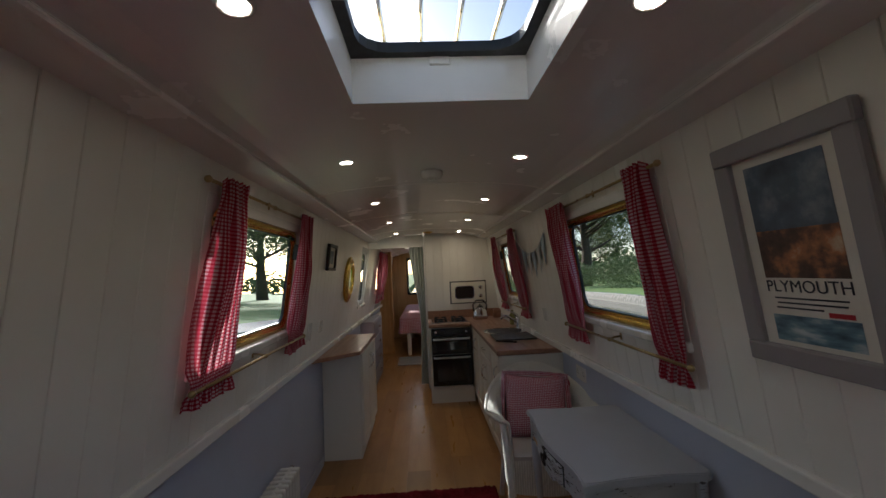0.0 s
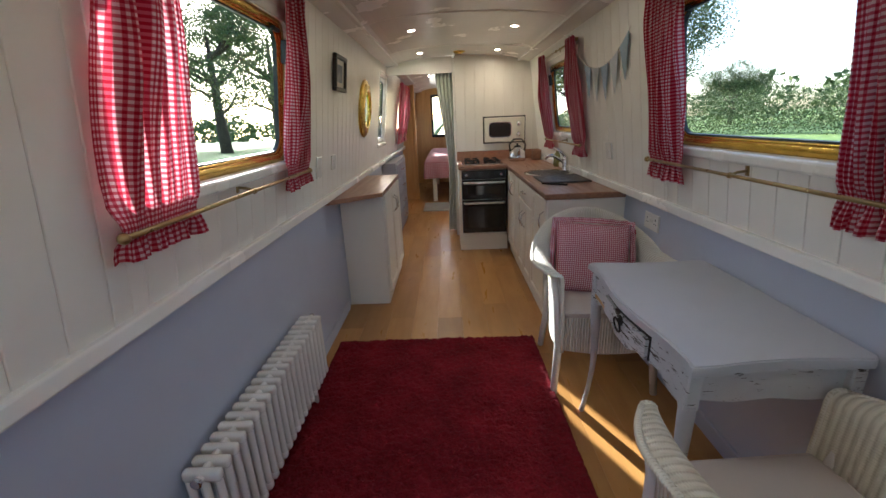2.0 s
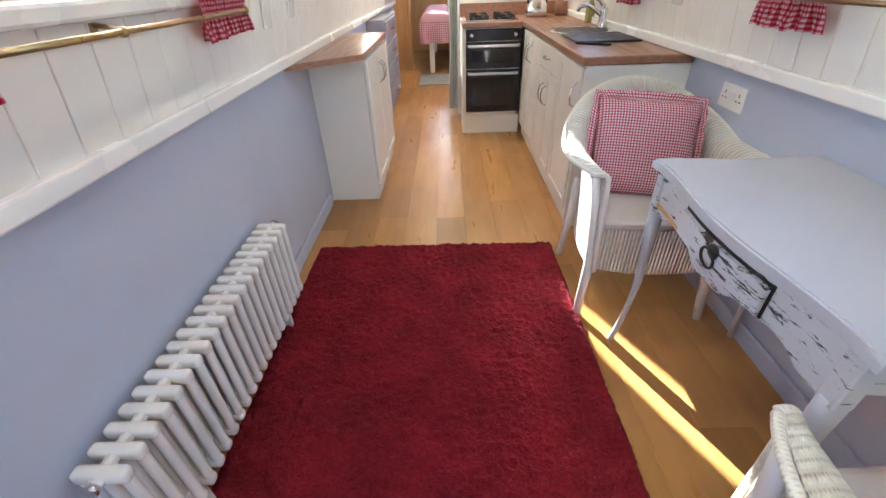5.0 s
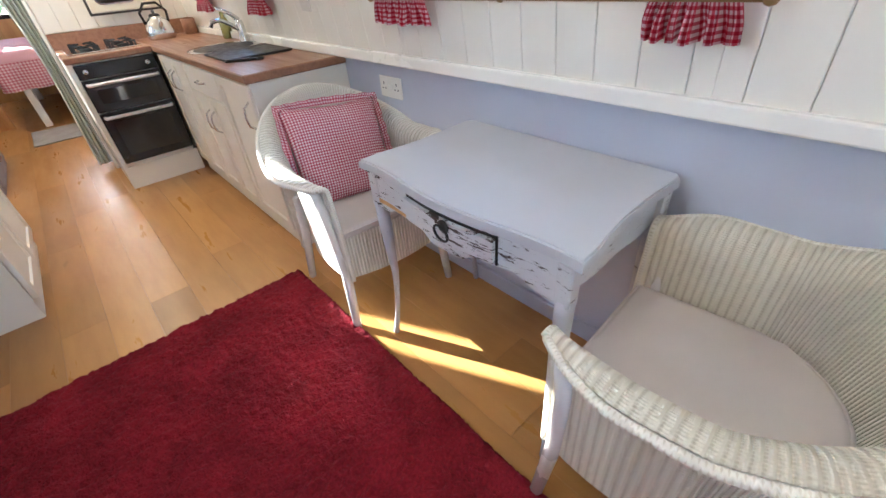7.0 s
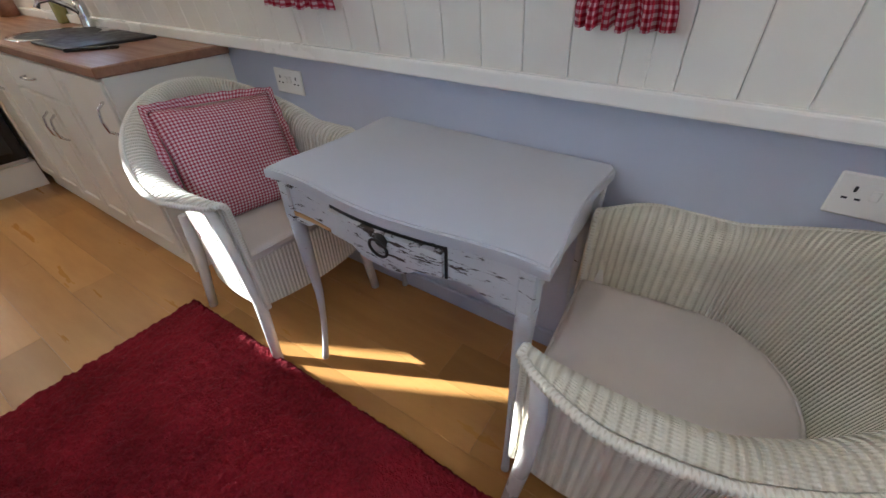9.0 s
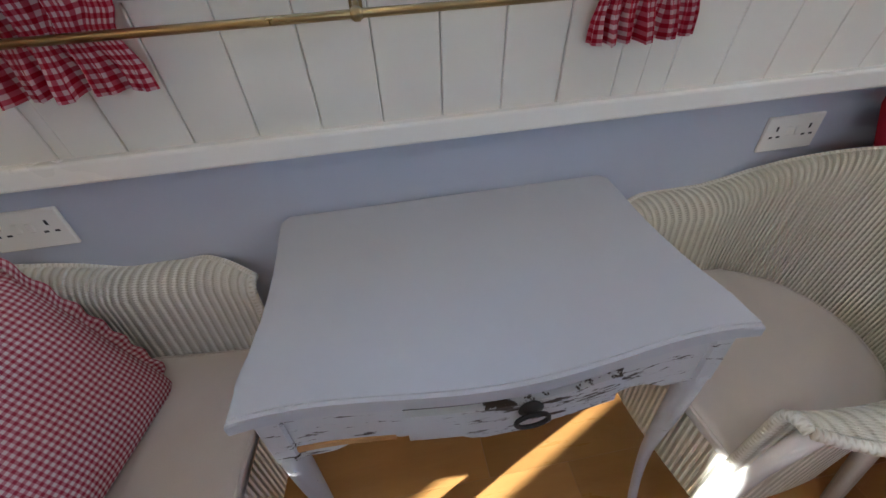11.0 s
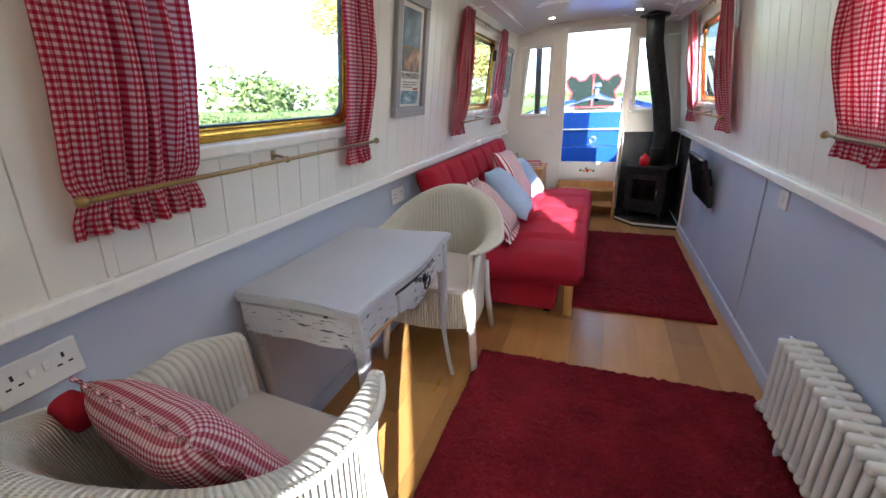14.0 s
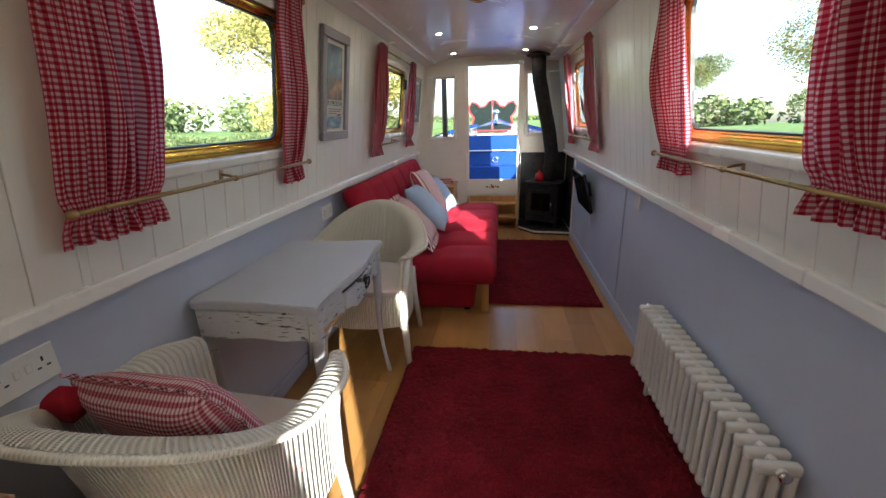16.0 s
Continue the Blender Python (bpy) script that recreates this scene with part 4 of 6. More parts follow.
# ---- column radiator ----
def radiator(y0, y1, n=21):
    r = thing("column_radiator", pose(-0.85, (y0 + y1) / 2, 0), "white painted steel column radiator on the lower wall", "radiator")
    pitch = (y1 - y0) / n
    bm = bmesh.new()
    for x in (-0.042, 0.0, 0.042):
        tube(bm, [(x, 0, 0.135), (x, 0, 0.40)], 0.0125, 8, cap=False)
    for z0_, z1_ in ((0.394, 0.428), (0.105, 0.138)):
        box(bm, -0.055, 0.055, -0.0150, 0.0150, z0_, z1_, 0.0095, 2)
    me = link(bm, "section", M_trim, True)
    for k in range(n):
        o = new("section", me)
        o.parent = r
        o.location = (0, -(y1 - y0) / 2 + pitch * (k + 0.5), 0)
    for z in (0.411, 0.121):
        bm = bmesh.new()
        tube(bm, [(0, -(y1 - y0) / 2, z), (0, (y1 - y0) / 2, z)], 0.014, 8)
        part("header", bm, M_trim, r)
    h = (y1 - y0) / 2
    for sgn in (-1, 1):
        bm = bmesh.new()
        lathe(bm, [(0.006, 0), (0.014, 0.003), (0.016, 0.012), (0.010, 0.014)], 12, Matrix.Translation((0, sgn * h, 0.411)) @ Matrix.Rotation(radians(-90 * sgn), 4, "X"))
        part("plug", bm, M_chrome, r, "", True)
    bm = bmesh.new()
    tube(bm, [(0, -h, 0.121), (0, -h - 0.05, 0.121), (0, -h - 0.055, 0.10), (0, -h - 0.055, 0.0)], 0.0085, 8)
    part("valve_pipe", bm, M_chrome, r, "", True)
    bm = bmesh.new()
    lathe(bm, [(0.012, 0), (0.020, 0.006), (0.022, 0.030), (0.021, 0.066), (0.014, 0.074)], 16, Matrix.Translation((0.004, -h - 0.050, 0.092)) @ Matrix.Rotation(radians(140), 4, "X"))
    part("thermostat", bm, M_trim, r, "white thermostatic valve head", True)
    for yy in (-h * 0.7, h * 0.7):
        part("foot", B((-0.03, 0.03, yy - 0.008, yy + 0.008, 0.0, 0.11)), M_trim, r)


radiator(1.985, 2.955)


# ---- sockets and switches ----
def socket(m, w, h, kind, label):
    s = thing("wall_" + kind, m, label, kind)
    part("plate", B((-w / 2, w / 2, -0.009, 0.0, -h / 2, h / 2), bevel=0.003), M_trim, s)
    if kind == "socket":
        for sx in (-1, 1):
            for dx, dz, a, b in ((0, 0.014, 0.0025, 0.006), (-0.010, -0.006, 0.0045, 0.0022), (0.010, -0.006, 0.0045, 0.0022)):
                x = sx * w * 0.29
                part("pin_hole", B((x + dx - a, x + dx + a, -0.0095, -0.0085, dz - b, dz + b)), M_rubber, s)
            part("rocker", B((sx * 0.012 - 0.007, sx * 0.012 + 0.007, -0.0125, -0.008, -0.004, 0.018), bevel=0.002), M_trim, s)
    else:
        part("rocker", B((-0.009, 0.009, -0.0125, -0.008, -0.015, 0.015), bevel=0.002), M_trim, s)


low = lambda side, y, z: pose(side * 0.925, y, z, 0, 0, -90 if side > 0 else 90)
socket(low(1, 1.527, 0.764), 0.15, 0.088, "socket", "white double power socket on the lilac wall")
socket(low(1, 3.215, 0.769), 0.15, 0.088, "socket", "white double power socket beside the kitchen end")
socket(low(-1, 1.42, 0.80), 0.088, 0.088, "switch", "white blank plate on the lilac wall")
socket(wallm(-1, 3.72, 1.10), 0.088, 0.088, "switch", "white light switch on the boards")
socket(wallm(-1, 3.42, 1.10), 0.088, 0.12, "switch", "white heating control on the boards")
socket(wallm(1, 3.72, 1.10), 0.088, 0.10, "switch", "white switch plate under the bunting")
socket(pose(0.36, Y0, 0.90, 0, 0, 180), 0.075, 0.075, "switch", "white light switch on the bow bulkhead")
solid("panel_joint", B((-0.925, -0.917, 1.16, 1.185, 0.07, 0.87), bevel=0.003), M_lilac, "lilac cover strip on the lower wall", "trim", "structure")

# ---- television on the lower wall ----
tv = thing("television", pose(-0.865, 0.16, 0.665, 0, 14, 0), "slim black television tilted on a bracket below the rail", "television")
part("casing", B((0.0, 0.03, -0.28, 0.24, -0.17, 0.17), bevel=0.008), M_black, tv)
part("screen", B((0.031, 0.033, -0.265, 0.225, -0.15, 0.155)), plain("tv_screen", (0.008, 0.008, 0.009), 0.08), tv)
part("bracket", B((-0.045, 0.0, -0.06, 0.06, -0.06, 0.06)), M_stove, tv)
bm = bmesh.new()
tube(bm, [(0.01, 0.05, -0.20), (0.0, 0.06, -0.26), (0.02, 0.03, -0.32), (-0.01, 0.0, -0.29), (-0.02, 0.05, -0.24)], 0.004, 6)
part("cable", bm, M_trim, tv, "loose white cable", True)

# ---- stove corner ----
M_slate = plain("black_slate", (0.012, 0.011, 0.011), 0.7, 0, 0.3, 8)
hr = thing("hearth", None, "black tiled corner hearth with white edging", "hearth")
HEARTH = [(-0.922, Y0 + 0.005), (-0.36, Y0 + 0.005), (-0.36, -0.96), (-0.52, -0.75), (-0.922, -0.70)]
bm = bmesh.new()
extrude(bm, HEARTH, 0.001, 0.055, 0.004)
part("slab", bm, M_slate, hr)
bm = bmesh.new()
pts = [(x, y, 0.03) for x, y in HEARTH[1:]]
for a, b in zip(pts, pts[1:]):
    d = (Vector(b) - Vector(a)).normalized()
    o = Vector((-d.y, d.x, 0)) * -0.008
    tube(bm, [Vector(a) - o, Vector(b) - o], 0.020, 6, flat=0.5)
part("edging", bm, M_trim, hr, "white timber edging")
part("back_tiles", B((-0.90, -0.37, Y0, Y0 + 0.012, 0.055, 0.88)), M_slate, hr)
part("side_tiles", B((-0.924, -0.912, Y0 + 0.012, -0.68, 0.055, 0.872)), M_slate, hr)
part("post", B((-0.372, -0.345, Y0, Y0 + 0.022, 0.0, 0.885), bevel=0.003), M_trim, hr, "white corner bead")
part("side_post", B((-0.924, -0.906, -0.68, -0.655, 0.0, 0.872), bevel=0.003), M_trim, hr, "white corner bead")
st = thing("wood_stove", pose(-0.655, -0.985, 0.055, 0, 0, 155), "matt black cast-iron wood stove in the corner", "stove")
part("body", B((-0.19, 0.19, -0.13, 0.15, 0.06, 0.50), bevel=0.012, seg=2), M_stove, st)
part("top_plate", B((-0.21, 0.21, -0.15, 0.16, 0.50, 0.522), bevel=0.006), M_stove, st)
dpart = part("door", B((-0.15, 0.15, -0.15, -0.131, 0.14, 0.44), bevel=0.008), M_stove, st)
part("glass", B((-0.11, 0.11, -0.153, -0.149, 0.20, 0.40), bevel=0.001), plain("stove_glass", (0.006, 0.006, 0.006), 0.1), dpart)
bm = bmesh.new()
tube(bm, [(0.13, -0.15, 0.30), (0.13, -0.175, 0.30), (0.13, -0.178, 0.24)], 0.006, 8)
part("handle", bm, M_chrome, dpart, "steel door handle", True)
for sx in (-1, 1):
    for sy in (-0.1, 0.12):
        part("leg", B((sx * 0.16 - 0.018, sx * 0.16 + 0.018, sy - 0.018, sy + 0.018, 0.0, 0.065), bevel=0.004), M_stove, st)
fl = thing("flue_pipe", pose(-0.70, -1.02, 0.57), "black flue pipe from the stove to the ceiling", "flue")
bm = bmesh.new()
tube(bm, [(0, 0, 0.0), (0, 0, 0.16), (-0.012, 0, 0.30), (0.03, 0, 0.55), (0.115, 0.02, 0.90), (0.165, 0.03, 1.12), (0.18, 0.03, 1.37)], 0.076, 20)
part("pipe", bm, M_stove, fl, "", True)
bm = bmesh.new()
lathe(bm, [(0.130, 1.335), (0.130, 1.345), (0.078, 1.352), (0.072, 1.30)], 24, Matrix.Translation((0.18, 0.03, 0.0)))
part("collar", bm, M_stove, fl, "", True)
for z, x in ((0.17, 0.0), (1.0, 0.138)):
    bm = bmesh.new()
    lathe(bm, [(0.078, -0.012), (0.083, 0), (0.078, 0.012)], 18, Matrix.Translation((x, 0.02 if z > 0.5 else 0, z)))
    part("joint_band", bm, M_stove, fl, "", True)
bm = bmesh.new()
lathe(bm, [(0.02, 0), (0.044, 0.004), (0.047, 0.05), (0.043, 0.085), (0.018, 0.10), (0.016, 0.115), (0.006, 0.12)], 20)
solid("red_canister", bm, plain("red_enamel", (0.55, 0.015, 0.02), 0.2), "small red enamel canister on the stove", "canister", smooth=True, m=pose(-0.575, -0.93, 0.578))

# ---- bow door and windows ----
dr = thing("door_1", pose((DOOR[0] + DOOR[1]) / 2, Y0, 0.0), "white glazed bow door with a painted flower panel, closed", "door", "", "structure")
w = (DOOR[1] - DOOR[0]) / 2
for a, b in ((-w - 0.035, -w + 0.012), (w - 0.012, w + 0.035)):
    part("stile", B((a, b, 0.0, 0.022, 0.36, 1.90), bevel=0.003), M_trim, dr)
part("head_rail", B((-w + 0.012, w - 0.012, 0.0, 0.022, 1.855, 1.90), bevel=0.003), M_trim, dr)
part("lower_panel", B((-w + 0.012, w - 0.012, 0.0, 0.02, 0.38, 0.565), bevel=0.003), M_trim, dr)
g = part("pane", B((-w, w, -0.028, -0.024, DOOR[2], DOOR[3])), M_glass, dr)
g.visible_shadow = False
M_paint = [plain("paint_yellow", (0.75, 0.45, 0.05), 0.4), plain("paint_red", (0.55, 0.03, 0.03), 0.4), plain("paint_green", (0.04, 0.18, 0.04), 0.4)]
for k, (x, z, r, c) in enumerate(((0.0, 0.47, 0.02, 1), (-0.035, 0.475, 0.015, 0), (0.038, 0.465, 0.016, 0), (-0.065, 0.468, 0.014, 2), (0.07, 0.472, 0.013, 2), (0.015, 0.495, 0.011, 2))):
    bm = bmesh.new()
    lathe(bm, [(r, 0.0), (r * 0.7, 0.002), (r * 0.2, 0.003)], 7, Matrix.Translation((x, 0.02, z)) @ Matrix.Rotation(radians(-90), 4, "X"))
    part("painted_flower", bm, M_paint[c], dr)


def bow_light(i, q, z0, z1):
    """A side light of the bow bulkhead: q is its x range at the top and at the foot."""
    (a1, b1), (a0, b0) = q
    wn_ = thing("window_%d" % i, pose(0, Y0, 0), "white-framed window in the bow bulkhead with one slanted side", "window", "", "structure")
    c = [(a0, z0), (b0, z0), (b1, z1), (a1, z1)]
    for k in range(4):
        (xa, za), (xb, zb) = c[k], c[(k + 1) % 4]
        bm = bmesh.new()
        tube(bm, [(xa, 0.006, za), (xb, 0.006, zb)], 0.020, 4, flat=0.6)
        part("window_frame", bm, M_trim, wn_)
    bm = bmesh.new()
    for y in (-0.028, -0.024):
        bm.faces.new([bm.verts.new((x, y, z)) for x, z in c])
    g = part("pane", bm, M_glass, wn_)
    g.visible_shadow = False
    bm = bmesh.new()
    sg = 1 if b0 > 0 else -1
    bm.faces.new([bm.verts.new(v) for v in ((b1, -0.02, z1), (b0, -0.02, z0), (sg * 0.80, -0.02, z0), (sg * 0.80, -0.02, z1))])
    part("side_panel", bm, M_white, wn_)


bow_light(9, SIDE_R[:2], 1.064, 1.757)
bow_light(10, ((-0.41, -0.635), (-0.43, -0.765)), 1.088, 1.772)

# steps under the door
sp = thing("boarding_steps", pose(-0.04, Y0 + 0.022, 0.0), "honey pine boarding steps under the bow door", "steps")
part("carcass_side", B((-0.30, -0.28, 0.0, 0.24, 0.0, 0.36), bevel=0.003), M_pine, sp)
part("carcass_side", B((0.28, 0.30, 0.0, 0.24, 0.0, 0.36), bevel=0.003), M_pine, sp)
part("back", B((-0.28, 0.28, 0.0, 0.015, 0.0, 0.36)), M_pine, sp)
part("tread", B((-0.28, 0.28, 0.015, 0.16, 0.27, 0.292), bevel=0.003), M_pine, sp)
part("tread", B((-0.28, 0.28, 0.10, 0.30, 0.135, 0.157), bevel=0.003), M_pine, sp)

# side table with books and a plant
sd = thing("side_cabinet", pose(0.60, -0.96, 0.0), "small honey pine side cabinet between sofa and bulkhead", "cabinet")
part("body", B((-0.20, 0.28, -0.24, 0.16, 0.0, 0.53), bevel=0.004), M_pine, sd)
part("top", B((-0.215, 0.29, -0.26, 0.175, 0.53, 0.55), bevel=0.005), M_pine, sd)
for k in range(2):
    part("drawer", B((-0.19 + 0.235 * k, 0.03 + 0.235 * k, 0.161, 0.172, 0.36, 0.51), bevel=0.004), M_pine, sd)
for k, (w_, d_, t_, a) in enumerate(((0.22, 0.15, 0.022, 6), (0.20, 0.14, 0.018, -4), (0.19, 0.13, 0.02, 9))):
    z = 0.55 + sum((0.022, 0.018, 0.02)[:k])
    bk = thing("book", pose(0.53, -0.93, z, 0, 0, a), "red and white covered book lying in a stack", "book", "stacked books")
    part("cover", B((-w_ / 2, w_ / 2, -d_ / 2, d_ / 2, 0, 0.003), (-w_ / 2, w_ / 2, -d_ / 2, d_ / 2, t_ - 0.003, t_), (-w_ / 2, -w_ / 2 + 0.003, -d_ / 2, d_ / 2, 0.003, t_ - 0.003)), M_red, bk)
    part("pages", B((-w_ / 2 + 0.003, w_ / 2 - 0.004, -d_ / 2 + 0.004, d_ / 2 - 0.004, 0.0031, t_ - 0.0031)), M_mount, bk)
M_leaf = plain("house_leaf", (0.035, 0.11, 0.03), 0.5, 0, 0.3, 30)
pl = thing("potted_plant", pose(0.735, -0.93, 0.55), "small leafy plant in a dark pot", "plant")
bm = bmesh.new()
lathe(bm, [(0.035, 0), (0.05, 0.07), (0.053, 0.085), (0.046, 0.085), (0.04, 0.06)], 16)
part("pot", bm, M_stove, pl, "", True)
rnd = random.Random(8)
for k in range(26):
    bm = bmesh.new()
    a, e = rnd.uniform(0, 6.28), rnd.uniform(0.3, 1.4)
    L_ = rnd.uniform(0.07, 0.13)
    d = Vector((math.cos(a) * math.cos(e), math.sin(a) * math.cos(e), math.sin(e)))
    sidev = d.cross(Vector((0, 0, 1))).normalized() * 0.022
    q = [Vector((0, 0, 0.075)), Vector((0, 0, 0.075)) + d * L_ * 0.55 + sidev, Vector((0, 0, 0.075)) + d * L_ - Vector((0, 0, 0.015)), Vector((0, 0, 0.075)) + d * L_ * 0.55 - sidev]
    bm.faces.new([bm.verts.new(v) for v in q])
    part("leaf", bm, M_leaf, pl)


# ---- cushions ----
def cushion(name, m, size, thick, mat_, label, frill=0.0, category="cushion", frill_mat=None):
    c = thing(name, m, label, category)
    bm = bmesh.new()
    h = size / 2

    def side(sgn):
        def f(a, b):
            x, z = 2 * a - 1, 2 * b - 1
            pinch = 1 - 0.075 * (1 - z * z) * x * x - 0.0
            px = x * h * (1 - 0.06 * (1 - z * z) * abs(x) ** 3)
            pz = z * h * (1 - 0.06 * (1 - x * x) * abs(z) ** 3)
            t = thick / 2 * (max(0.0, (1 - x ** 4) * (1 - z ** 4))) ** 0.55 * (1 + 0.10 * noise.noise((x * 2.3, z * 2.3, h * 9)))
            return Vector((px, sgn * t, pz))
        return f
    for sgn in (-1, 1):
        sheet(bm, side(sgn), 22, 22, lambda a, b: (a * size, b * size))
    bmesh.ops.remove_doubles(bm, verts=bm.verts[:], dist=1e-5)
    part("cover", bm, mat_, c, "", True)
    if frill:
        bm = bmesh.new()

        def fr(a, t):
            k = (a * 4) % 4
            i, u = int(k) % 4, k - int(k)
            p = [Vector((-h + size * u, 0, -h)), Vector((h, 0, -h + size * u)), Vector((h - size * u, 0, h)), Vector((-h, 0, h - size * u))][i]
            d = Vector((p.x, 0, p.z)).normalized()
            return p * (0.97) + d * frill * t * 1.2 + Vector((0, 0.006 * t * math.sin(a * 2 * math.pi * 30 + 2 * math.sin(a * 19)), 0))
        sheet(bm, fr, 240, 2, lambda a, t: (a * size * 4, t * frill), closed=True)
        part("frill", bm, frill_mat or mat_, c, "gathered frill", True)
    return c


M_stripe = striped("red_white_ticking", 0.030, (0.80, 0.75, 0.72), (0.34, 0.02, 0.04), 0.60)
M_blue = cloth("pale_blue_cloth", (0.36, 0.47, 0.62), 400, 0.08)
cushion("cushion", pose(0.595, 3.15, 0.60, -27, 4, -9), 0.39, 0.14, M_check_small, "red gingham cushion with a frill standing on the chair", 0.024)
solid("red_throw", quilt(0.77, 0.84, 3.20, 3.26, 0.66, 0.762, 1, 1), M_sofa, "folded red throw tucked behind the cushion", "throw", smooth=True)
cushion("cushion", pose(0.43, 0.06, 0.615, -38, 4, -97), 0.38, 0.13, M_blue, "pale blue cushion leaning on the sofa back")
cushion("cushion", pose(0.47, 0.43, 0.69, -29, 3, -92), 0.44, 0.14, M_stripe, "red and white striped cushion leaning on the sofa")
cushion("cushion", pose(0.43, 0.73, 0.635, -43, 3, -87), 0.43, 0.13, M_blue, "pale blue cushion tilted on its corner on the sofa")
cushion("cushion", pose(0.47, 1.10, 0.60, -44, 0, -88), 0.40, 0.13, M_stripe, "red and white striped cushion behind the loom chair", 0.03)

# ---- kitchen fittings ----
ov = thing("double_oven", pose(-0.018, 5.235, 0.0), "black built-in double gas oven with steel bar handles", "oven")
part("housing", B((-0.02, 0.45, 0.012, 0.56, 0.16, 0.834)), M_unit, ov)
part("plinth", B((-0.02, 0.47, 0.002, 0.5, 0.0, 0.158)), M_unit, ov, "cream plinth panel")
part("side_post", B((-0.02, 0.005, -0.004, 0.012, 0.158, 0.834)), M_unit, ov)
part("control_panel", B((0.008, 0.452, -0.012, 0.012, 0.742, 0.826), bevel=0.003), M_black, ov)
for k in range(2):
    z0_, z1_ = ((0.19, 0.53), (0.54, 0.735))[k]
    d_ = part("oven_door", B((0.008, 0.452, -0.022, 0.012, z0_, z1_), bevel=0.004), M_black, ov)
    part("glass", B((0.06, 0.40, -0.0245, -0.0215, z0_ + 0.05, z1_ - 0.06), bevel=0.001), plain("oven_glass", (0.025, 0.025, 0.025), 0.06), d_)
    bm = bmesh.new()
    tube(bm, [(0.03, -0.022, z1_ - 0.025), (0.03, -0.05, z1_ - 0.025), (0.43, -0.05, z1_ - 0.025), (0.43, -0.022, z1_ - 0.025)], 0.011, 8)
    part("handle", bm, plain("satin_steel", (0.80, 0.80, 0.80), 0.35, 0.6), d_, "steel bar handle", True)
for x in (0.055, 0.40):
    bm = bmesh.new()
    lathe(bm, [(0.017, 0), (0.016, 0.012), (0.010, 0.018)], 16, Matrix.Translation((x, -0.012, 0.785)) @ Matrix.Rotation(radians(90), 4, "X"))
    part("knob", bm, M_chrome, ov, "", True)
hob = thing("gas_hob", pose(0.22, 5.54, CT), "black four-ring gas hob set in the worktop", "hob")
part("plate", B((-0.22, 0.20, -0.21, 0.2, 0.0, 0.008), bevel=0.003), M_chrome, hob)
for x in (-0.11, 0.10):
    for y in (-0.10, 0.10):
        bm = bmesh.new()
        lathe(bm, [(0.035, 0.008), (0.035, 0.016), (0.022, 0.02)], 16, Matrix.Translation((x, y, 0)))
        b_ = part("burner", bm, M_stove, hob, "", True)
        bm = bmesh.new()
        for a in range(4):
            q = Matrix.Translation((x, y, 0)) @ Matrix.Rotation(radians(90 * a + 45), 4, "Z")
            box(bm, 0.02, 0.095, -0.005, 0.005, 0.03, 0.038, 0, 1, q)
            box(bm, 0.087, 0.095, -0.005, 0.005, 0.008, 0.03, 0, 1, q)
        part("pan_support", bm, M_stove, b_)
kt = thing("kettle", pose(0.60, 5.58, CT), "polished steel whistling kettle with a black handle", "kettle")
bm = bmesh.new()
lathe(bm, [(0.085, 0.0), (0.095, 0.012), (0.092, 0.06), (0.07, 0.115), (0.042, 0.14), (0.035, 0.148)], 28)
part("body", bm, M_chrome, kt, "", True)
bm = bmesh.new()
lathe(bm, [(0.038, 0.148), (0.03, 0.158), (0.009, 0.162), (0.011, 0.178), (0.004, 0.182)], 18)
part("lid", bm, M_stove, kt, "", True)
bm = bmesh.new()
tube(bm, [(-0.075, 0, 0.10), (-0.085, 0, 0.17), (-0.04, 0, 0.225), (0.04, 0, 0.225), (0.085, 0, 0.17), (0.075, 0, 0.10)], 0.009, 8)
part("handle", bm, M_black, kt, "", True)
bm = bmesh.new()
tube(bm, [(0, -0.07, 0.07), (0, -0.11, 0.10), (0, -0.135, 0.135)], [0.02, 0.014, 0.010], 10)
part("spout", bm, M_chrome, kt, "", True)
sk = thing("sink", pose(0.68, 4.50, CT), "black composite round sink with drainer in the worktop", "sink")
M_sink = plain("black_composite", (0.02, 0.02, 0.022), 0.45)
bm = bmesh.new()
lathe(bm, [(0.165, 0.004), (0.195, 0.006), (0.20, 0.001)], 36)
part("rim", bm, M_chrome, sk, "", True)
bm = bmesh.new()
lathe(bm, [(0.03, 0.0025), (0.10, 0.003), (0.165, 0.005)], 36)
part("bowl", bm, M_sink, sk, "dark bowl")
part("drainer", B((-0.17, 0.17, -0.55, -0.20, 0.001, 0.012), bevel=0.005, seg=2), M_sink, sk)
tp = thing("mixer_tap", pose(0.835, 4.58, CT), "chrome mixer tap with a long lever behind the sink", "tap")
bm = bmesh.new()
lathe(bm, [(0.028, 0), (0.026, 0.01), (0.023, 0.05), (0.025, 0.10), (0.02, 0.12)], 18)
part("body", bm, M_chrome, tp, "", True)
bm = bmesh.new()
tube(bm, [(0, 0, 0.06), (-0.05, -0.01, 0.10), (-0.11, -0.02, 0.135), (-0.16, -0.03, 0.13), (-0.175, -0.03, 0.105)], 0.012, 10)
part("spout", bm, M_chrome, tp, "", True)
bm = bmesh.new()
tube(bm, [(0, 0, 0.12), (-0.03, 0.01, 0.155), (-0.10, 0.03, 0.195)], [0.016, 0.012, 0.007], 10)
part("lever", bm, M_chrome, tp, "", True)
solid("black_knife", B((-0.09, 0.09, -0.012, 0.012, 0.0, 0.012), bevel=0.004), M_black, "black handled tool lying on the worktop", "utensil", m=pose(0.58, 3.90, CT, 0, 0, -35))
bm = bmesh.new()
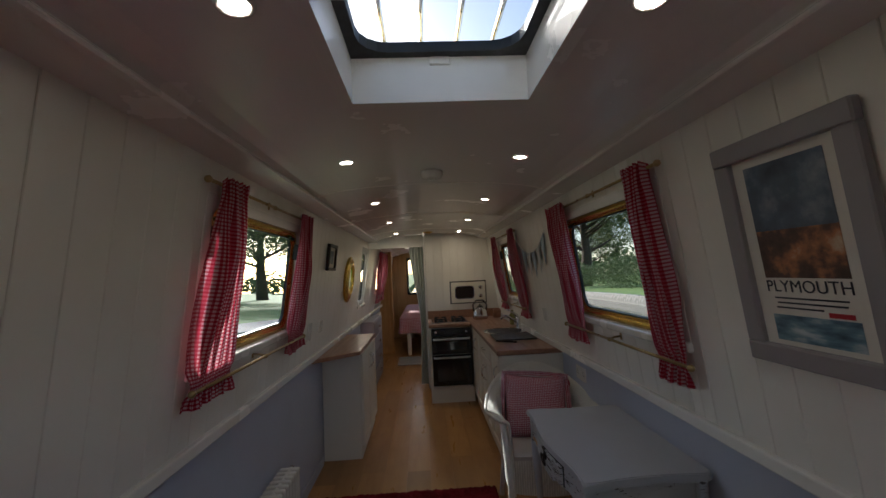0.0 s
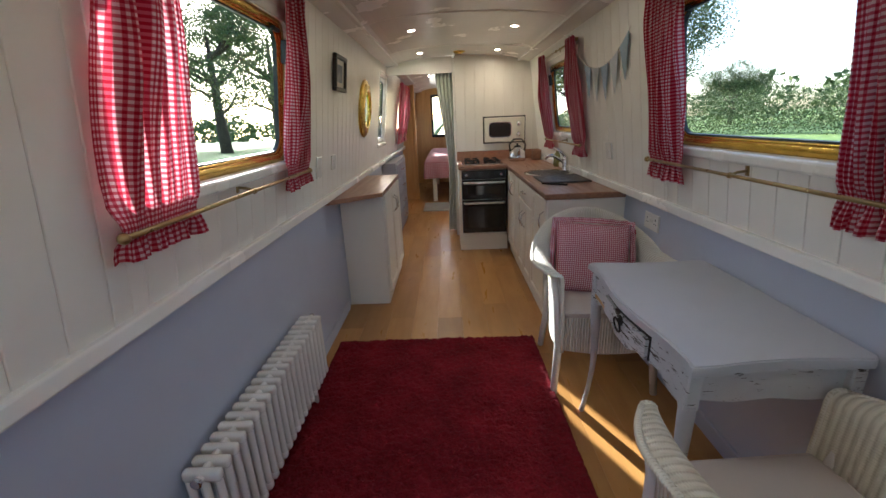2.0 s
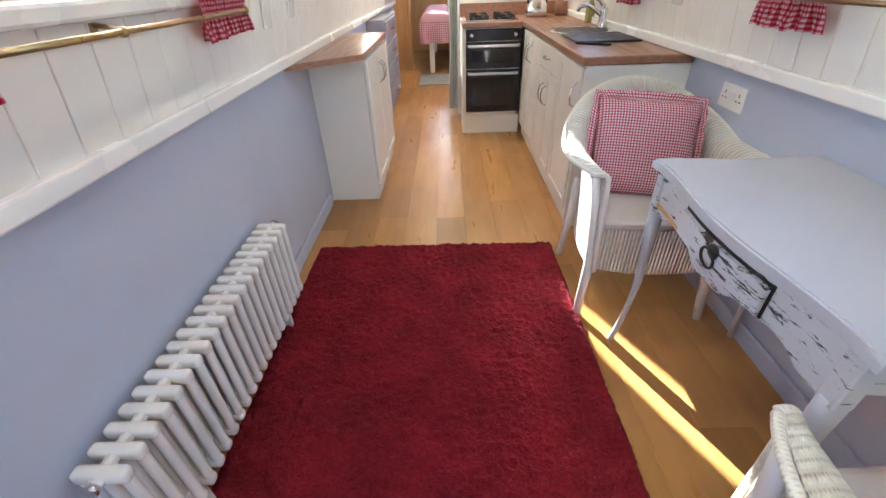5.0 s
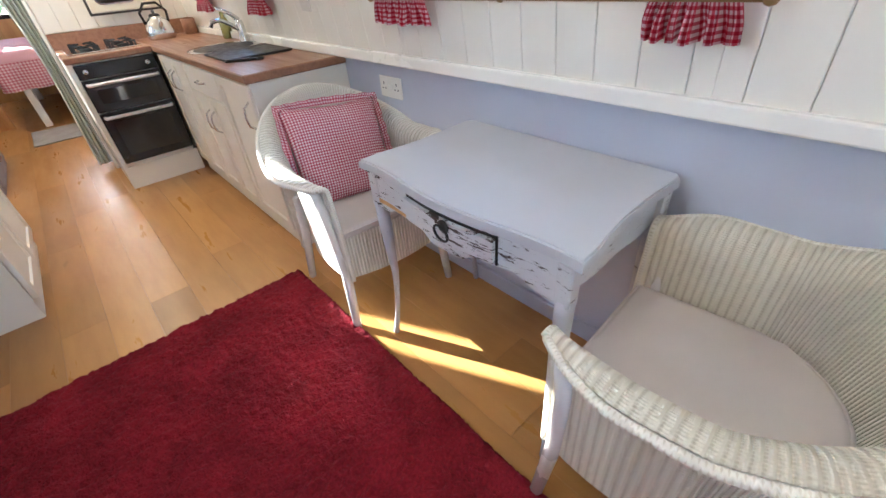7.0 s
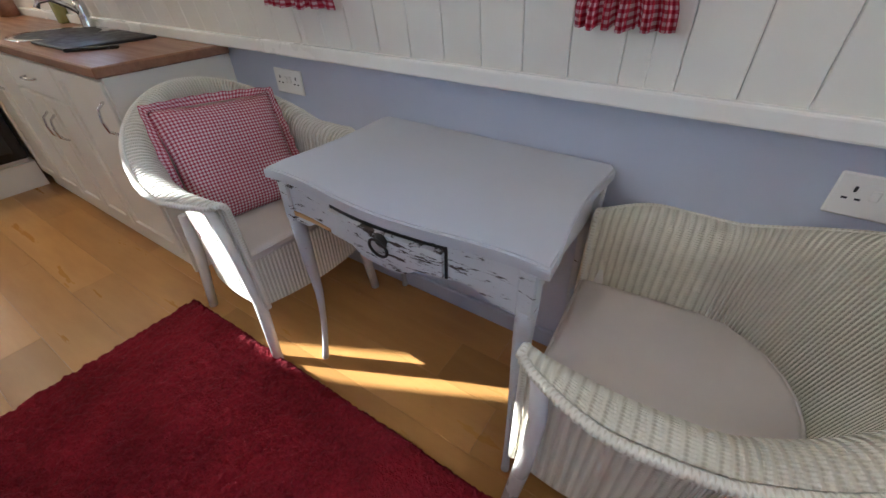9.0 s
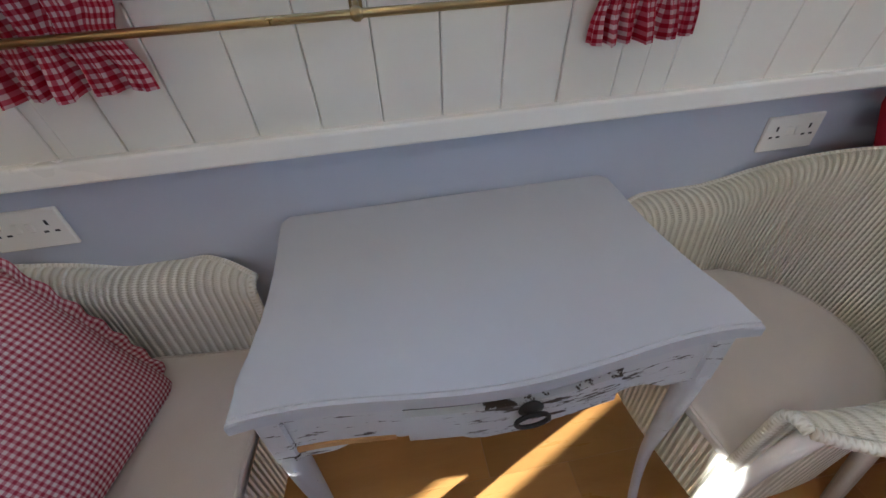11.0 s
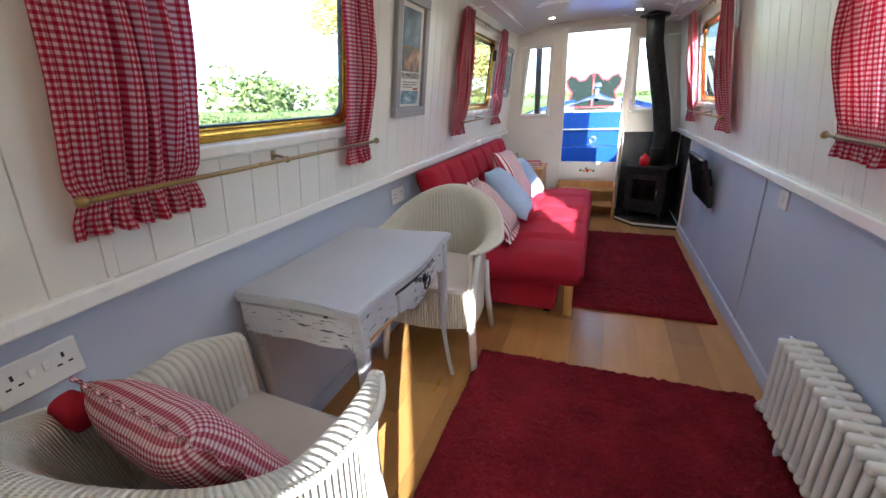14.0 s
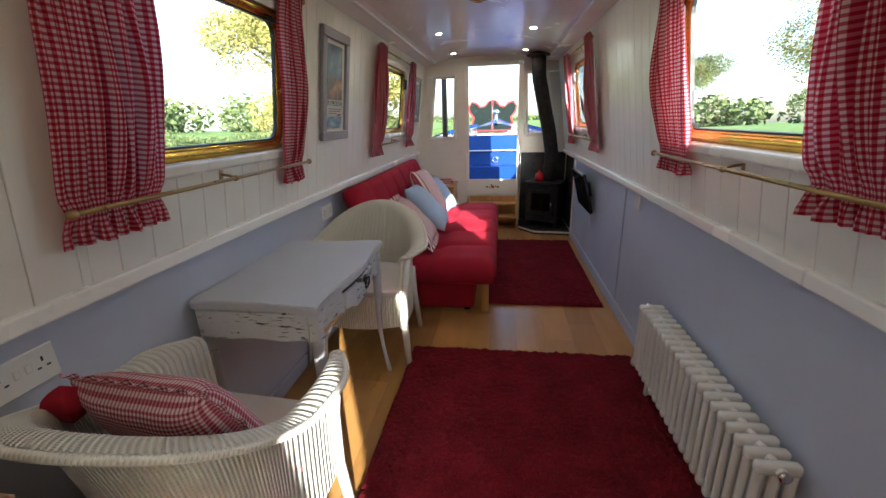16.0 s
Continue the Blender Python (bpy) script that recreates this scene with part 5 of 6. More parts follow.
lathe(bm, [(0.028, 0), (0.032, 0.004), (0.032, 0.10), (0.014, 0.125), (0.012, 0.15), (0.005, 0.155)], 16)
solid("soap_bottle", bm, plain("soap", (0.30, 0.28, 0.10), 0.2), "green soap bottle beside the tap", "bottle", smooth=True, m=pose(0.86, 4.94, CT))
bm = bmesh.new()
lathe(bm, [(0.045, 0), (0.05, 0.005), (0.05, 0.10), (0.046, 0.104), (0.045, 0.02)], 18)
solid("utensil_jar", bm, M_worktop, "brown wooden jar in the worktop corner", "jar", smooth=True, m=pose(0.82, 5.65, CT))
mw = thing("microwave", pose(0.493, GALLEY_Y, 1.192), "cream microwave built into the galley bulkhead with a brown window", "microwave")
M_cream = plain("cream_plastic", (0.78, 0.74, 0.62), 0.3, 0, 0.04)
part("trim_frame", B((-0.235, 0.235, -0.012, 0.0, -0.145, 0.145), bevel=0.003), plain("dark_trim", (0.05, 0.045, 0.04), 0.4), mw)
part("body", B((-0.22, 0.22, -0.05, -0.0125, -0.13, 0.13), bevel=0.008, seg=2), M_cream, mw)
bm = bmesh.new()
loop_frame(bm, 0.25, 0.165, 0.04, 0.235, 0.15, 0.04, -0.054, -0.05)
bmesh.ops.translate(bm, verts=bm.verts[:], vec=(-0.05, 0, 0))
part("door_rim", bm, M_chrome, mw)
bm = bmesh.new()
bm.faces.new([bm.verts.new((x - 0.05, -0.052, z)) for x, z in round_rect(0.236, 0.15, 0.04)])
part("door_window", bm, plain("brown_glass", (0.025, 0.018, 0.014), 0.1), mw)
for z in (0.06, -0.05):
    bm = bmesh.new()
    lathe(bm, [(0.026, 0), (0.024, 0.012), (0.015, 0.016)], 18, Matrix.Translation((0.155, -0.05, z)) @ Matrix.Rotation(radians(90), 4, "X"))
    part("dial", bm, M_chrome, mw, "", True)
for k in range(9):
    x0_ = -0.037 + 0.105 * k
    if x0_ < 0.86:
        part("board", B((x0_ + 0.0015, min(x0_ + 0.1035, 0.92), GALLEY_Y - 0.009, GALLEY_Y - 0.0005, CT + 0.102, 1.96), bevel=0.002), M_white, bpy.data.objects["wall_galley"])
solid("doorway_header", B((-0.90, -0.064, GALLEY_Y, GALLEY_Y + 0.03, 1.80, 1.96)), M_trim, "white header board over the doorway", "trim", "structure")
solid("bulkhead_post", B((-0.063, -0.039, GALLEY_Y - 0.012, GALLEY_Y + 0.05, 0.0, 1.94), bevel=0.004), M_trim, "white post at the end of the galley bulkhead", "trim", "structure")
hd = thing("heart_ornament", wallm(1, 5.42, 1.62), "small hanging heart ornament on the boards", "ornament")
bm = bmesh.new()
extrude(bm, [(0.05 * math.sin(a) ** 3, 0.045 * (0.8125 * math.cos(a) - 0.3125 * math.cos(2 * a) - 0.125 * math.cos(3 * a) - 0.06 * math.cos(4 * a))) for a in [2 * math.pi * k / 24 for k in range(24)]], 0.0, 0.012)
bmesh.ops.transform(bm, matrix=Matrix.Rotation(radians(90), 4, "X"), verts=bm.verts[:])
part("heart", bm, M_grey_frame, hd)
bm = bmesh.new()
tube(bm, [(-0.02, -0.004, 0.03), (0, -0.003, 0.10), (0.02, -0.004, 0.03)], 0.002, 5)
part("cord", bm, M_trim, hd)

# ---- cabin beyond the galley ----
M_sheer = striped("pale_striped_curtain", 0.05, (0.64, 0.65, 0.60), (0.48, 0.52, 0.46), 0.7)
cu = thing("door_curtain", pose(-0.135, GALLEY_Y + 0.08, 0.0), "pale grey-green striped curtain drawn aside at the doorway", "curtain")
bm = bmesh.new()
sheet(bm, lambda s, t: Vector(((s - 0.5) * (0.23 - 0.13 * math.sin(math.pi * min(1, t / 0.62) * 0.5) ** 2 + 0.04 * smoothstep(0.62, 1, t)) + 0.05 * smoothstep(0, 0.62, t), 0.022 * math.sin(s * 34 + 2 * t), 1.90 - 1.86 * t)), 60, 24, lambda s, t: (s * 0.6, t * 1.86))
part("cloth", bm, M_sheer, cu, "", True)
bm = bmesh.new()
tube(bm, [(-0.8, 0, 1.905), (0.10, 0, 1.905)], 0.009, 8)
part("track", bm, M_trim, cu)
bd = thing("bed", pose(-0.18, 8.95, 0.0), "raised bed with a red and white checked cover", "bed")
M_bed = gingham("bed_check", 0.03, (0.40, 0.10, 0.13), (0.52, 0.26, 0.28), (0.66, 0.52, 0.52), 0.0)
part("base", B((-0.30, 0.90, -0.95, 1.1, 0.42, 0.52), bevel=0.01), M_pine, bd)
bm = quilt(-0.36, 0.92, -1.02, 1.12, 0.50, 0.76, 3, 4)
part("cover", bm, M_bed, bd, "", True)
bm = bmesh.new()
sheet(bm, lambda s, t: Vector((-0.36 + 1.2 * s, -1.02 - 0.03 * math.sin(s * 30) * t, 0.66 - 0.26 * t)), 40, 4, lambda s, t: (s * 1.2, t * 0.3))
part("valance", bm, M_bed, bd, "", True)
bm = bmesh.new()
sheet(bm, lambda s, t: Vector((-0.36 - 0.03 * math.sin(s * 34) * t, -1.02 + 2.0 * s, 0.66 - 0.26 * t)), 40, 4, lambda s, t: (s * 2, t * 0.3))
part("side_valance", bm, M_bed, bd, "", True)
for x in (-0.20, 0.8):
    for y in (-0.9, 1.0):
        part("leg", B((x - 0.035, x + 0.035, y - 0.035, y + 0.035, 0.0, 0.43), bevel=0.008), M_unit, bd)
pw = cushion("pillow", pose(0.1, 9.85, 0.85, -70, 0, 0), 0.5, 0.16, M_seatpad, "pale pillow at the head of the bed", category="pillow")
solid("bed_rug", B((-0.55, 0.2, 7.2, 7.85, 0.001, 0.012), bevel=0.004), cloth("grey_rug", (0.34, 0.33, 0.30), 200, 0.2), "grey woven mat beside the bed", "rug")
ch = thing("drawer_chest", pose(-0.92, 5.95, 0.0, 0, 0, 90), "grey painted narrow chest of drawers", "chest")
M_grey = painted("grey_chest", (0.30, 0.29, 0.34), 0.4)
part("body", B((0.0, 0.95, -0.165, 0.0, 0.0, 0.86), bevel=0.005), M_grey, ch)
for k in range(4):
    d_ = part("drawer", B((0.03, 0.92, -0.181, -0.165, 0.06 + 0.20 * k, 0.24 + 0.20 * k), bevel=0.004), M_grey, ch)
    bm = bmesh.new()
    tube(bm, [(0.40, -0.181, 0.15 + 0.2 * k), (0.40, -0.205, 0.15 + 0.2 * k), (0.55, -0.205, 0.15 + 0.2 * k), (0.55, -0.181, 0.15 + 0.2 * k)], 0.006, 6)
    part("handle", bm, M_chrome, d_)
tr = thing("towel_radiator", pose(-0.90, 7.35, 0.0), "white panel radiator on the cabin wall", "radiator")
for k in range(9):
    part("rib", B((0.0, 0.06, 0.05 * k, 0.05 * k + 0.04, 0.15, 0.82), bevel=0.01), M_trim, tr)
pp_ = thing("pine_partition", None, "honey pine partition at the sleeping cabin", "partition", "", "structure")
part("panel", B((-0.92, -0.70, 8.30, 8.33, 0.0, 1.90)), M_pine, pp_)
part("door_post", B((-0.715, -0.67, 8.27, 8.35, 0.0, 1.90), bevel=0.005), M_pine, pp_)
wn2 = thing("window_11", pose(-0.20, Y1, 1.40), "dark-framed window in the stern bulkhead", "window", "", "structure")
bm = bmesh.new()
loop_frame(bm, 0.54, 0.86, 0.03, 0.46, 0.76, 0.04, -0.02, 0.03)
part("window_frame", bm, M_black, wn2)
g = part("pane", B((-0.24, 0.24, 0.012, 0.016, -0.39, 0.39)), M_glass, wn2)
g.visible_shadow = False

# ---- ceiling fittings ----
def downlight(x, y, glow=None):
    d = thing("ceiling_downlight", pose(x, y, roof_z(x) - 0.001, 0, math.degrees(math.atan(0.072 * x / 0.645 ** 2 / math.sqrt(1 - (x / 0.645) ** 2))), 0), "small lit recessed ceiling spotlight with a pale rim", "ceiling light", "ceiling spotlights")
    bm = bmesh.new()
    rows = [[bm.verts.new((r * math.cos(2 * math.pi * k / 24), r * math.sin(2 * math.pi * k / 24), z)) for k in range(24)] for r, z in ((0.036, 0.0), (0.035, -0.005), (0.027, -0.006), (0.0255, 0.0))]
    for a, b in zip(rows, rows[1:]):
        for k in range(24):
            bm.faces.new((a[k], a[(k + 1) % 24], b[(k + 1) % 24], b[k]))
    part("bezel", bm, M_trim, d, "", True)
    bm = bmesh.new()
    lathe(bm, [(0.0255, -0.003), (0.02, -0.0035)], 20)
    part("lens", bm, glow or M_glow, d)
    return d


first = downlight(-0.375, -0.85)
for y in (0.24, 1.295, 2.321, 3.345, 4.423):
    copy_thing(first, Matrix.Translation((0, y + 0.85, 0)) @ first.matrix_basis)
second = downlight(0.378, -0.85)
for y in (5.47, 6.55, 7.6):
    downlight(-0.375, y, M_glow_warm)
downlight(0.378, 5.47, M_glow_warm)
for y in (0.22, 1.295, 2.321, 3.345, 4.423):
    copy_thing(second, Matrix.Translation((0, y + 0.85, 0)) @ second.matrix_basis)
al = thing("smoke_alarm", pose(-0.003, 2.60, roof_z(0)), "round white smoke alarm on the ceiling", "smoke alarm")
bm = bmesh.new()
lathe(bm, [(0.056, 0.0), (0.056, -0.014), (0.050, -0.030), (0.030, -0.036)], 28)
part("body", bm, M_ceiling, al, "", True)
bm = bmesh.new()
lathe(bm, [(0.018, -0.036), (0.017, -0.040)], 16)
part("test_button", bm, M_trim, al)
for y in (1.10, 5.60):
    vt = thing("mushroom_vent", pose(0.008, y, roof_z(0)), "round brass ceiling vent", "vent", "ceiling vents")
    for r0, z in ((0.062, 0.0), (0.046, -0.008), (0.03, -0.014)):
        bm = bmesh.new()
        lathe(bm, [(r0, z), (r0 - 0.002, z - 0.006), (r0 - 0.012, z - 0.008)], 28)
        part("ring", bm, M_brass, vt, "", True)
for y in (2.85, 4.0, 5.2):
    bm = bmesh.new()
    tube(bm, [(x, y, roof_z(x) - 0.0005) for x in [-0.63 + 1.26 * k / 20 for k in range(21)]], 0.004, 4, flat=2.5)
    solid("ceiling_seam", bm, M_ceiling, "thin cover strip across the ceiling panels", "trim", "structure")

# roof hatch
hx0, hx1, hy0, hy1 = HATCH[2], HATCH[3], HATCH[0], HATCH[1]
ht = thing("roof_hatch", None, "glazed roof hatch with black seal and metal bars in a white upstand", "hatch", "", "structure")
for q in ((hx0 - 0.03, hx0 + 0.005, hy0 - 0.03, hy1 + 0.03), (hx1 - 0.005, hx1 + 0.03, hy0 - 0.03, hy1 + 0.03), (hx0 + 0.005, hx1 - 0.005, hy0 - 0.03, hy0 + 0.005), (hx0 + 0.005, hx1 - 0.005, hy1 - 0.005, hy1 + 0.03)):
    part("coaming", B((q[0], q[1], q[2], q[3], 1.953, 2.10)), M_trim, ht)
cx, cy, cw, chh = (hx0 + hx1) / 2, (hy0 + hy1) / 2, hx1 - hx0, hy1 - hy0
FL = Matrix.Translation((cx, cy, 2.105)) @ Matrix.Rotation(radians(-90), 4, "X")
bm = bmesh.new()
loop_frame(bm, cw + 0.02, chh + 0.02, 0.04, cw - 0.07, chh - 0.07, 0.08, -0.01, 0.02)
bmesh.ops.transform(bm, matrix=FL, verts=bm.verts[:])
part("seal", bm, M_rubber, ht)
bm = bmesh.new()
loop_frame(bm, cw - 0.03, chh - 0.03, 0.07, cw - 0.055, chh - 0.055, 0.08, -0.014, -0.008)
bmesh.ops.transform(bm, matrix=FL, verts=bm.verts[:])
part("brass_ring", bm, M_brass, ht)
for k in range(4):
    x = hx0 + cw * (k + 1) / 5
    bm = bmesh.new()
    tube(bm, [(x, hy0, 2.125), (x, hy1, 2.125)], 0.007, 8)
    part("bar", bm, M_chrome, ht, "", True)
g = part("pane", B((hx0 + 0.02, hx1 - 0.02, hy0 + 0.02, hy1 - 0.02, 2.106, 2.111)), M_glass, ht)
g.visible_shadow = False
part("latch", B((cx - 0.03, cx + 0.03, hy1 - 0.012, hy1, 2.06, 2.085), bevel=0.003), M_trim, ht)

# ---- outside: canal, banks, hedge, trees, bow ----
M_grass = noisy("meadow_grass", [(0.25, (0.05, 0.10, 0.012)), (0.5, (0.11, 0.20, 0.03)), (0.75, (0.20, 0.27, 0.06))], 2.5, 8, 0.9)
M_leaves = noisy("tree_leaves", [(0.3, (0.04, 0.07, 0.02)), (0.5, (0.09, 0.12, 0.035)), (0.7, (0.20, 0.19, 0.06))], 0.9, 5, 0.75)
M_hedge = noisy("hedge_leaves", [(0.3, (0.05, 0.08, 0.025)), (0.5, (0.09, 0.13, 0.04)), (0.75, (0.17, 0.19, 0.07))], 2.0, 5, 0.75)
M_autumn = noisy("autumn_leaves", [(0.3, (0.12, 0.14, 0.03)), (0.5, (0.25, 0.24, 0.07)), (0.7, (0.40, 0.31, 0.10))], 0.9, 5, 0.75)
M_bark = wooden("bark", (0.10, 0.075, 0.05), (0.05, 0.035, 0.025), 0.9, 2)
M_stone = noisy("bank_stone", [(0.3, (0.18, 0.17, 0.15)), (0.7, (0.42, 0.40, 0.36))], 5, 6, 0.85)
M_gravel = noisy("towpath_gravel", [(0.3, (0.20, 0.18, 0.15)), (0.7, (0.36, 0.33, 0.29))], 12, 6, 0.9)
M_water, nt, ln, p = material("canal_water", 0.06, 0.0, (0.03, 0.035, 0.018))
bump(nt, ln, p, noised(nt, ln, 3.0, 3), 0.25, 0.02)

PORT = [(-900, 2.5), (-60, 1.0), (-14, 0.10), (-2.2, 0.05), (-1.6, 0.02), (-1.58, -1.2)]
SPOTS = ((-900, 8.6), (0, 8.6), (12, 13.5), (21.6, 16.7), (46, 27), (900, 27))     # where the far bank stands along the boat


def bank_x(y):
    for (ya, xa), (yb, xb) in zip(SPOTS, SPOTS[1:]):
        if y <= yb:
            return xa + (xb - xa) * (y - ya) / (yb - ya)


bm = bmesh.new()
rows = []
for y in (-900, -60, -20, 0, 12, 21.6, 46, 90, 900):
    bx = bank_x(y)
    rows.append([bm.verts.new((x, y, z)) for x, z in PORT + [(bx, -1.2), (bx + 0.02, 0.08), (bx + 16, 0.2), (bx + 60, 2.0), (900, 14.0)]])
for ra, rb in zip(rows, rows[1:]):
    for k in range(len(ra) - 1):
        bm.faces.new((ra[k], ra[k + 1], rb[k + 1], rb[k]))
solid("ground", bm, M_grass, "green grass banks on both sides of the canal", "ground", "structure")
bm = bmesh.new()
bm.faces.new([bm.verts.new(q) for q in ((-1.6, -900, -0.42), (27.2, -900, -0.42), (27.2, 900, -0.42), (-1.6, 900, -0.42))])
solid("water", bm, M_water, "still dark green canal water", "water", "structure")
rnd = random.Random(12)
bw = thing("bank_wall", None, "weathered stone edging along the far canal bank", "wall", "", "structure")
stone_meshes = []
for k in range(6):
    stone_meshes.append(link(B((0, 0.30, 0, rnd.uniform(0.35, 0.6), -0.60, rnd.uniform(0.08, 0.15)), bevel=0.02), "stone", M_stone))
y = -9.0
while y < 60:
    me = rnd.choice(stone_meshes)
    o = new("stone", me)
    o.parent = bw
    o.location = (bank_x(y) - 0.22 + rnd.uniform(-0.03, 0.03), y, 0)
    y += max(v.co.y for v in me.vertices) + 0.015
solid("towpath", B((-12.0, -9.2, -60, 60, 0.0, 0.14)), M_gravel, "pale gravel track beyond the mown grass", "path", "structure")


def leaf_cloud(bm, blobs, n, size, rnd):
    """Many small leaf clumps over the surface and inside of some soft blobs."""
    vs, fs = [], []
    for _ in range(n):
        c, r = rnd.choice(blobs)
        d = Vector((rnd.gauss(0, 1), rnd.gauss(0, 1), rnd.gauss(0, 1))).normalized()
        p = Vector(c) + Vector((d.x * r[0], d.y * r[1], d.z * r[2])) * rnd.uniform(0.55, 1.05)
        a = Vector((rnd.gauss(0, 1), rnd.gauss(0, 1), rnd.gauss(0, 1))).normalized() * size * rnd.uniform(0.6, 1.3)
        b = a.cross(Vector((rnd.gauss(0, 1), rnd.gauss(0, 1), rnd.gauss(0, 1)))).normalized() * size * rnd.uniform(0.4, 0.9)
        i = len(vs)
        vs += [p - a, p + b, p + a, p - b]
        fs.append((i, i + 1, i + 2, i + 3))
    return vs, fs


def leaf_mesh(name, blobs, n, size, mat_, seed):
    vs, fs = leaf_cloud(None, blobs, n, size, random.Random(seed))
    me = bpy.data.meshes.new(name)
    me.from_pydata([tuple(v) for v in vs], [], fs)
    me.materials.append(mat_)
    return me


def tree(x, y, h, mat_, seed, label, z=0.1, n=34000, low=0.25):
    rnd = random.Random(seed)
    t = thing("tree", pose(x, y, z), label, "tree", "bank trees")
    bm = bmesh.new()
    tube(bm, [(0, 0, -0.3), (0.05 * h * 0.1, 0, h * 0.25), (0, 0.02 * h, h * 0.5), (0.02 * h, 0, h * 0.8)], [h * 0.035, h * 0.026, h * 0.018, h * 0.006], 10)
    blobs = []
    for k in range(11):
        a = 2 * math.pi * k / 11 + rnd.uniform(-0.3, 0.3)
        z0_ = h * rnd.uniform(low, 0.6)
        L_ = h * rnd.uniform(0.18, 0.34)
        end = (math.cos(a) * L_, math.sin(a) * L_, z0_ + h * rnd.uniform(0.12, 0.3))
        tube(bm, [(0, 0.0, z0_), (end[0] * 0.5, end[1] * 0.5, (z0_ + end[2]) / 2 - 0.02 * h), end], [h * 0.012, h * 0.008, h * 0.003], 6)
        r = h * rnd.uniform(0.11, 0.19)
        blobs.append((end, (r * 1.2, r * 1.2, r)))
    blobs.append(((0, 0, h * 0.85), (h * 0.16, h * 0.16, h * 0.15)))
    part("trunk", bm, M_bark, t, "", True)
    o = new("crown", leaf_mesh("crown", blobs, n, h * 0.0062, mat_, seed))
    o.parent = t


tree(23, -30, 14, M_autumn, 1, "broad autumn tree with yellowing leaves on the far bank")
tree(31, 56, 17, M_leaves, 2, "green tree on the far bank of the canal")
tree(37, 59, 19, M_leaves, 3, "tall green tree on the far bank of the canal")
tree(44, 70, 13, M_leaves, 4, "tall green tree in the far meadow")
tree(17.5, -27.5, 12.5, M_autumn, 24, "bushy yellowing tree with a low crown on the far bank", n=60000, low=0.0)
tree(24.5, -35, 10, M_autumn, 25, "bushy pale green tree on the far bank", n=24000)
tree(-25, -22, 10, M_autumn, 5, "round yellow-green tree beyond the track")
tree(-31, -49, 11, M_leaves, 6, "dark green tree beyond the track")
tree(-24, 24, 9, M_leaves, 7, "green tree on the mown bank")
tree(-26, 36, 12, M_leaves, 8, "tall green tree on the mown bank")
tree(2.5, 44, 10, M_leaves, 10, "green tree behind the stern")
tree(-27, 70, 15, M_leaves, 16, "tall pale green tree beyond the mown bank")
tree(-15, 62, 14, M_leaves, 17, "tall thin-leaved tree beyond the mown bank", n=16000)
tree(-36, 58, 17, M_leaves, 19, "tall green tree behind the mown bank", n=22000)
tree(-23, 47, 12, M_leaves, 20, "leafy green tree on the mown bank", n=22000)
tree(-17, 38, 8, M_leaves, 23, "low green tree on the mown bank", n=18000)
tree(52, 62, 9, M_leaves, 18, "round green tree beyond the hedge")
tree(40, 34, 6, M_leaves, 13, "small green tree in the far meadow")
tree(-40, -40, 8, M_leaves, 14, "dark green tree far beyond the track")
tree(20, -48, 9, M_leaves, 15, "dark green tree far off by the canal")
hd_ = [((max(28.0, bank_x(12 + 1.3 * k) + 3.5) + rnd.uniform(-0.6, 0.6), 12 + 1.3 * k, 1.7), (1.4, 1.1, 1.6 + rnd.uniform(-0.3, 0.4))) for k in range(48)]
hd_ += [((bank_x(-34 + 1.1 * k) + 11.5 + rnd.uniform(-0.4, 0.4), -34 + 1.1 * k, 0.6), (1.0, 0.9, 0.75 + rnd.uniform(-0.15, 0.25))) for k in range(44)]
tagged(new("hedge", leaf_mesh("hedge", hd_, 170000, 0.055, M_hedge, 21)), "clipped green hedge along the far meadow", "hedge", "", "stuff")
fw = [((70 + rnd.uniform(-6, 6), -120 + 5 * k, 4.5), (4, 4, 3.4 + rnd.uniform(-1, 1.5))) for k in range(50)]
fw += [((-75 + rnd.uniform(-6, 6), -120 + 5 * k, 3.6), (4, 4, 3.4 + rnd.uniform(-1, 1.5))) for k in range(50)]
fw += [((-70 + 4.5 * k, -180 + rnd.uniform(-6, 6), 0.6), (4, 4, 1.4 + rnd.uniform(-1, 1.5))) for k in range(32)]
tagged(new("far_woods", leaf_mesh("far_woods", fw, 30000, 0.55, M_hedge, 22)), "dark green belt of far woodland", "woods", "", "stuff")

# bow well deck and foredeck seen through the door
fd = thing("foredeck", pose(-0.04, Y0, 0.0), "blue painted steel bow with a peaked foredeck and white coaming", "boat bow")
for sx in (-1, 1):
    bm = bmesh.new()
    sheet(bm, lambda s, t: Vector((sx * (0.98 - 0.55 * s ** 2.2), -0.08 - 4.2 * s, 0.15 + (0.80 + 0.22 * s) * t)), 16, 3)
    sheet(bm, lambda s, t: Vector((sx * (1.04 - 0.55 * s ** 2.2), -0.08 - 4.2 * s, -0.5 + (1.45 + 0.22 * s) * t)), 16, 3)
    part("hull_side", bm, M_blueboat, fd, "", True)
part("well_floor", B((-0.97, 0.97, -2.3, -0.06, 0.10, 0.13)), M_blueboat, fd)
part("locker_front", B((-0.92, 0.92, -2.36, -2.30, 0.13, 1.00)), M_blueboat, fd, "bright blue locker front")
part("step_board", B((-0.80, 0.80, -2.30, -1.95, 0.13, 0.50), bevel=0.01), M_blueboat, fd)
part("white_lip", B((-0.94, 0.94, -2.30, -2.24, 0.735, 0.752), bevel=0.004), M_trim, fd)
bm = bmesh.new()
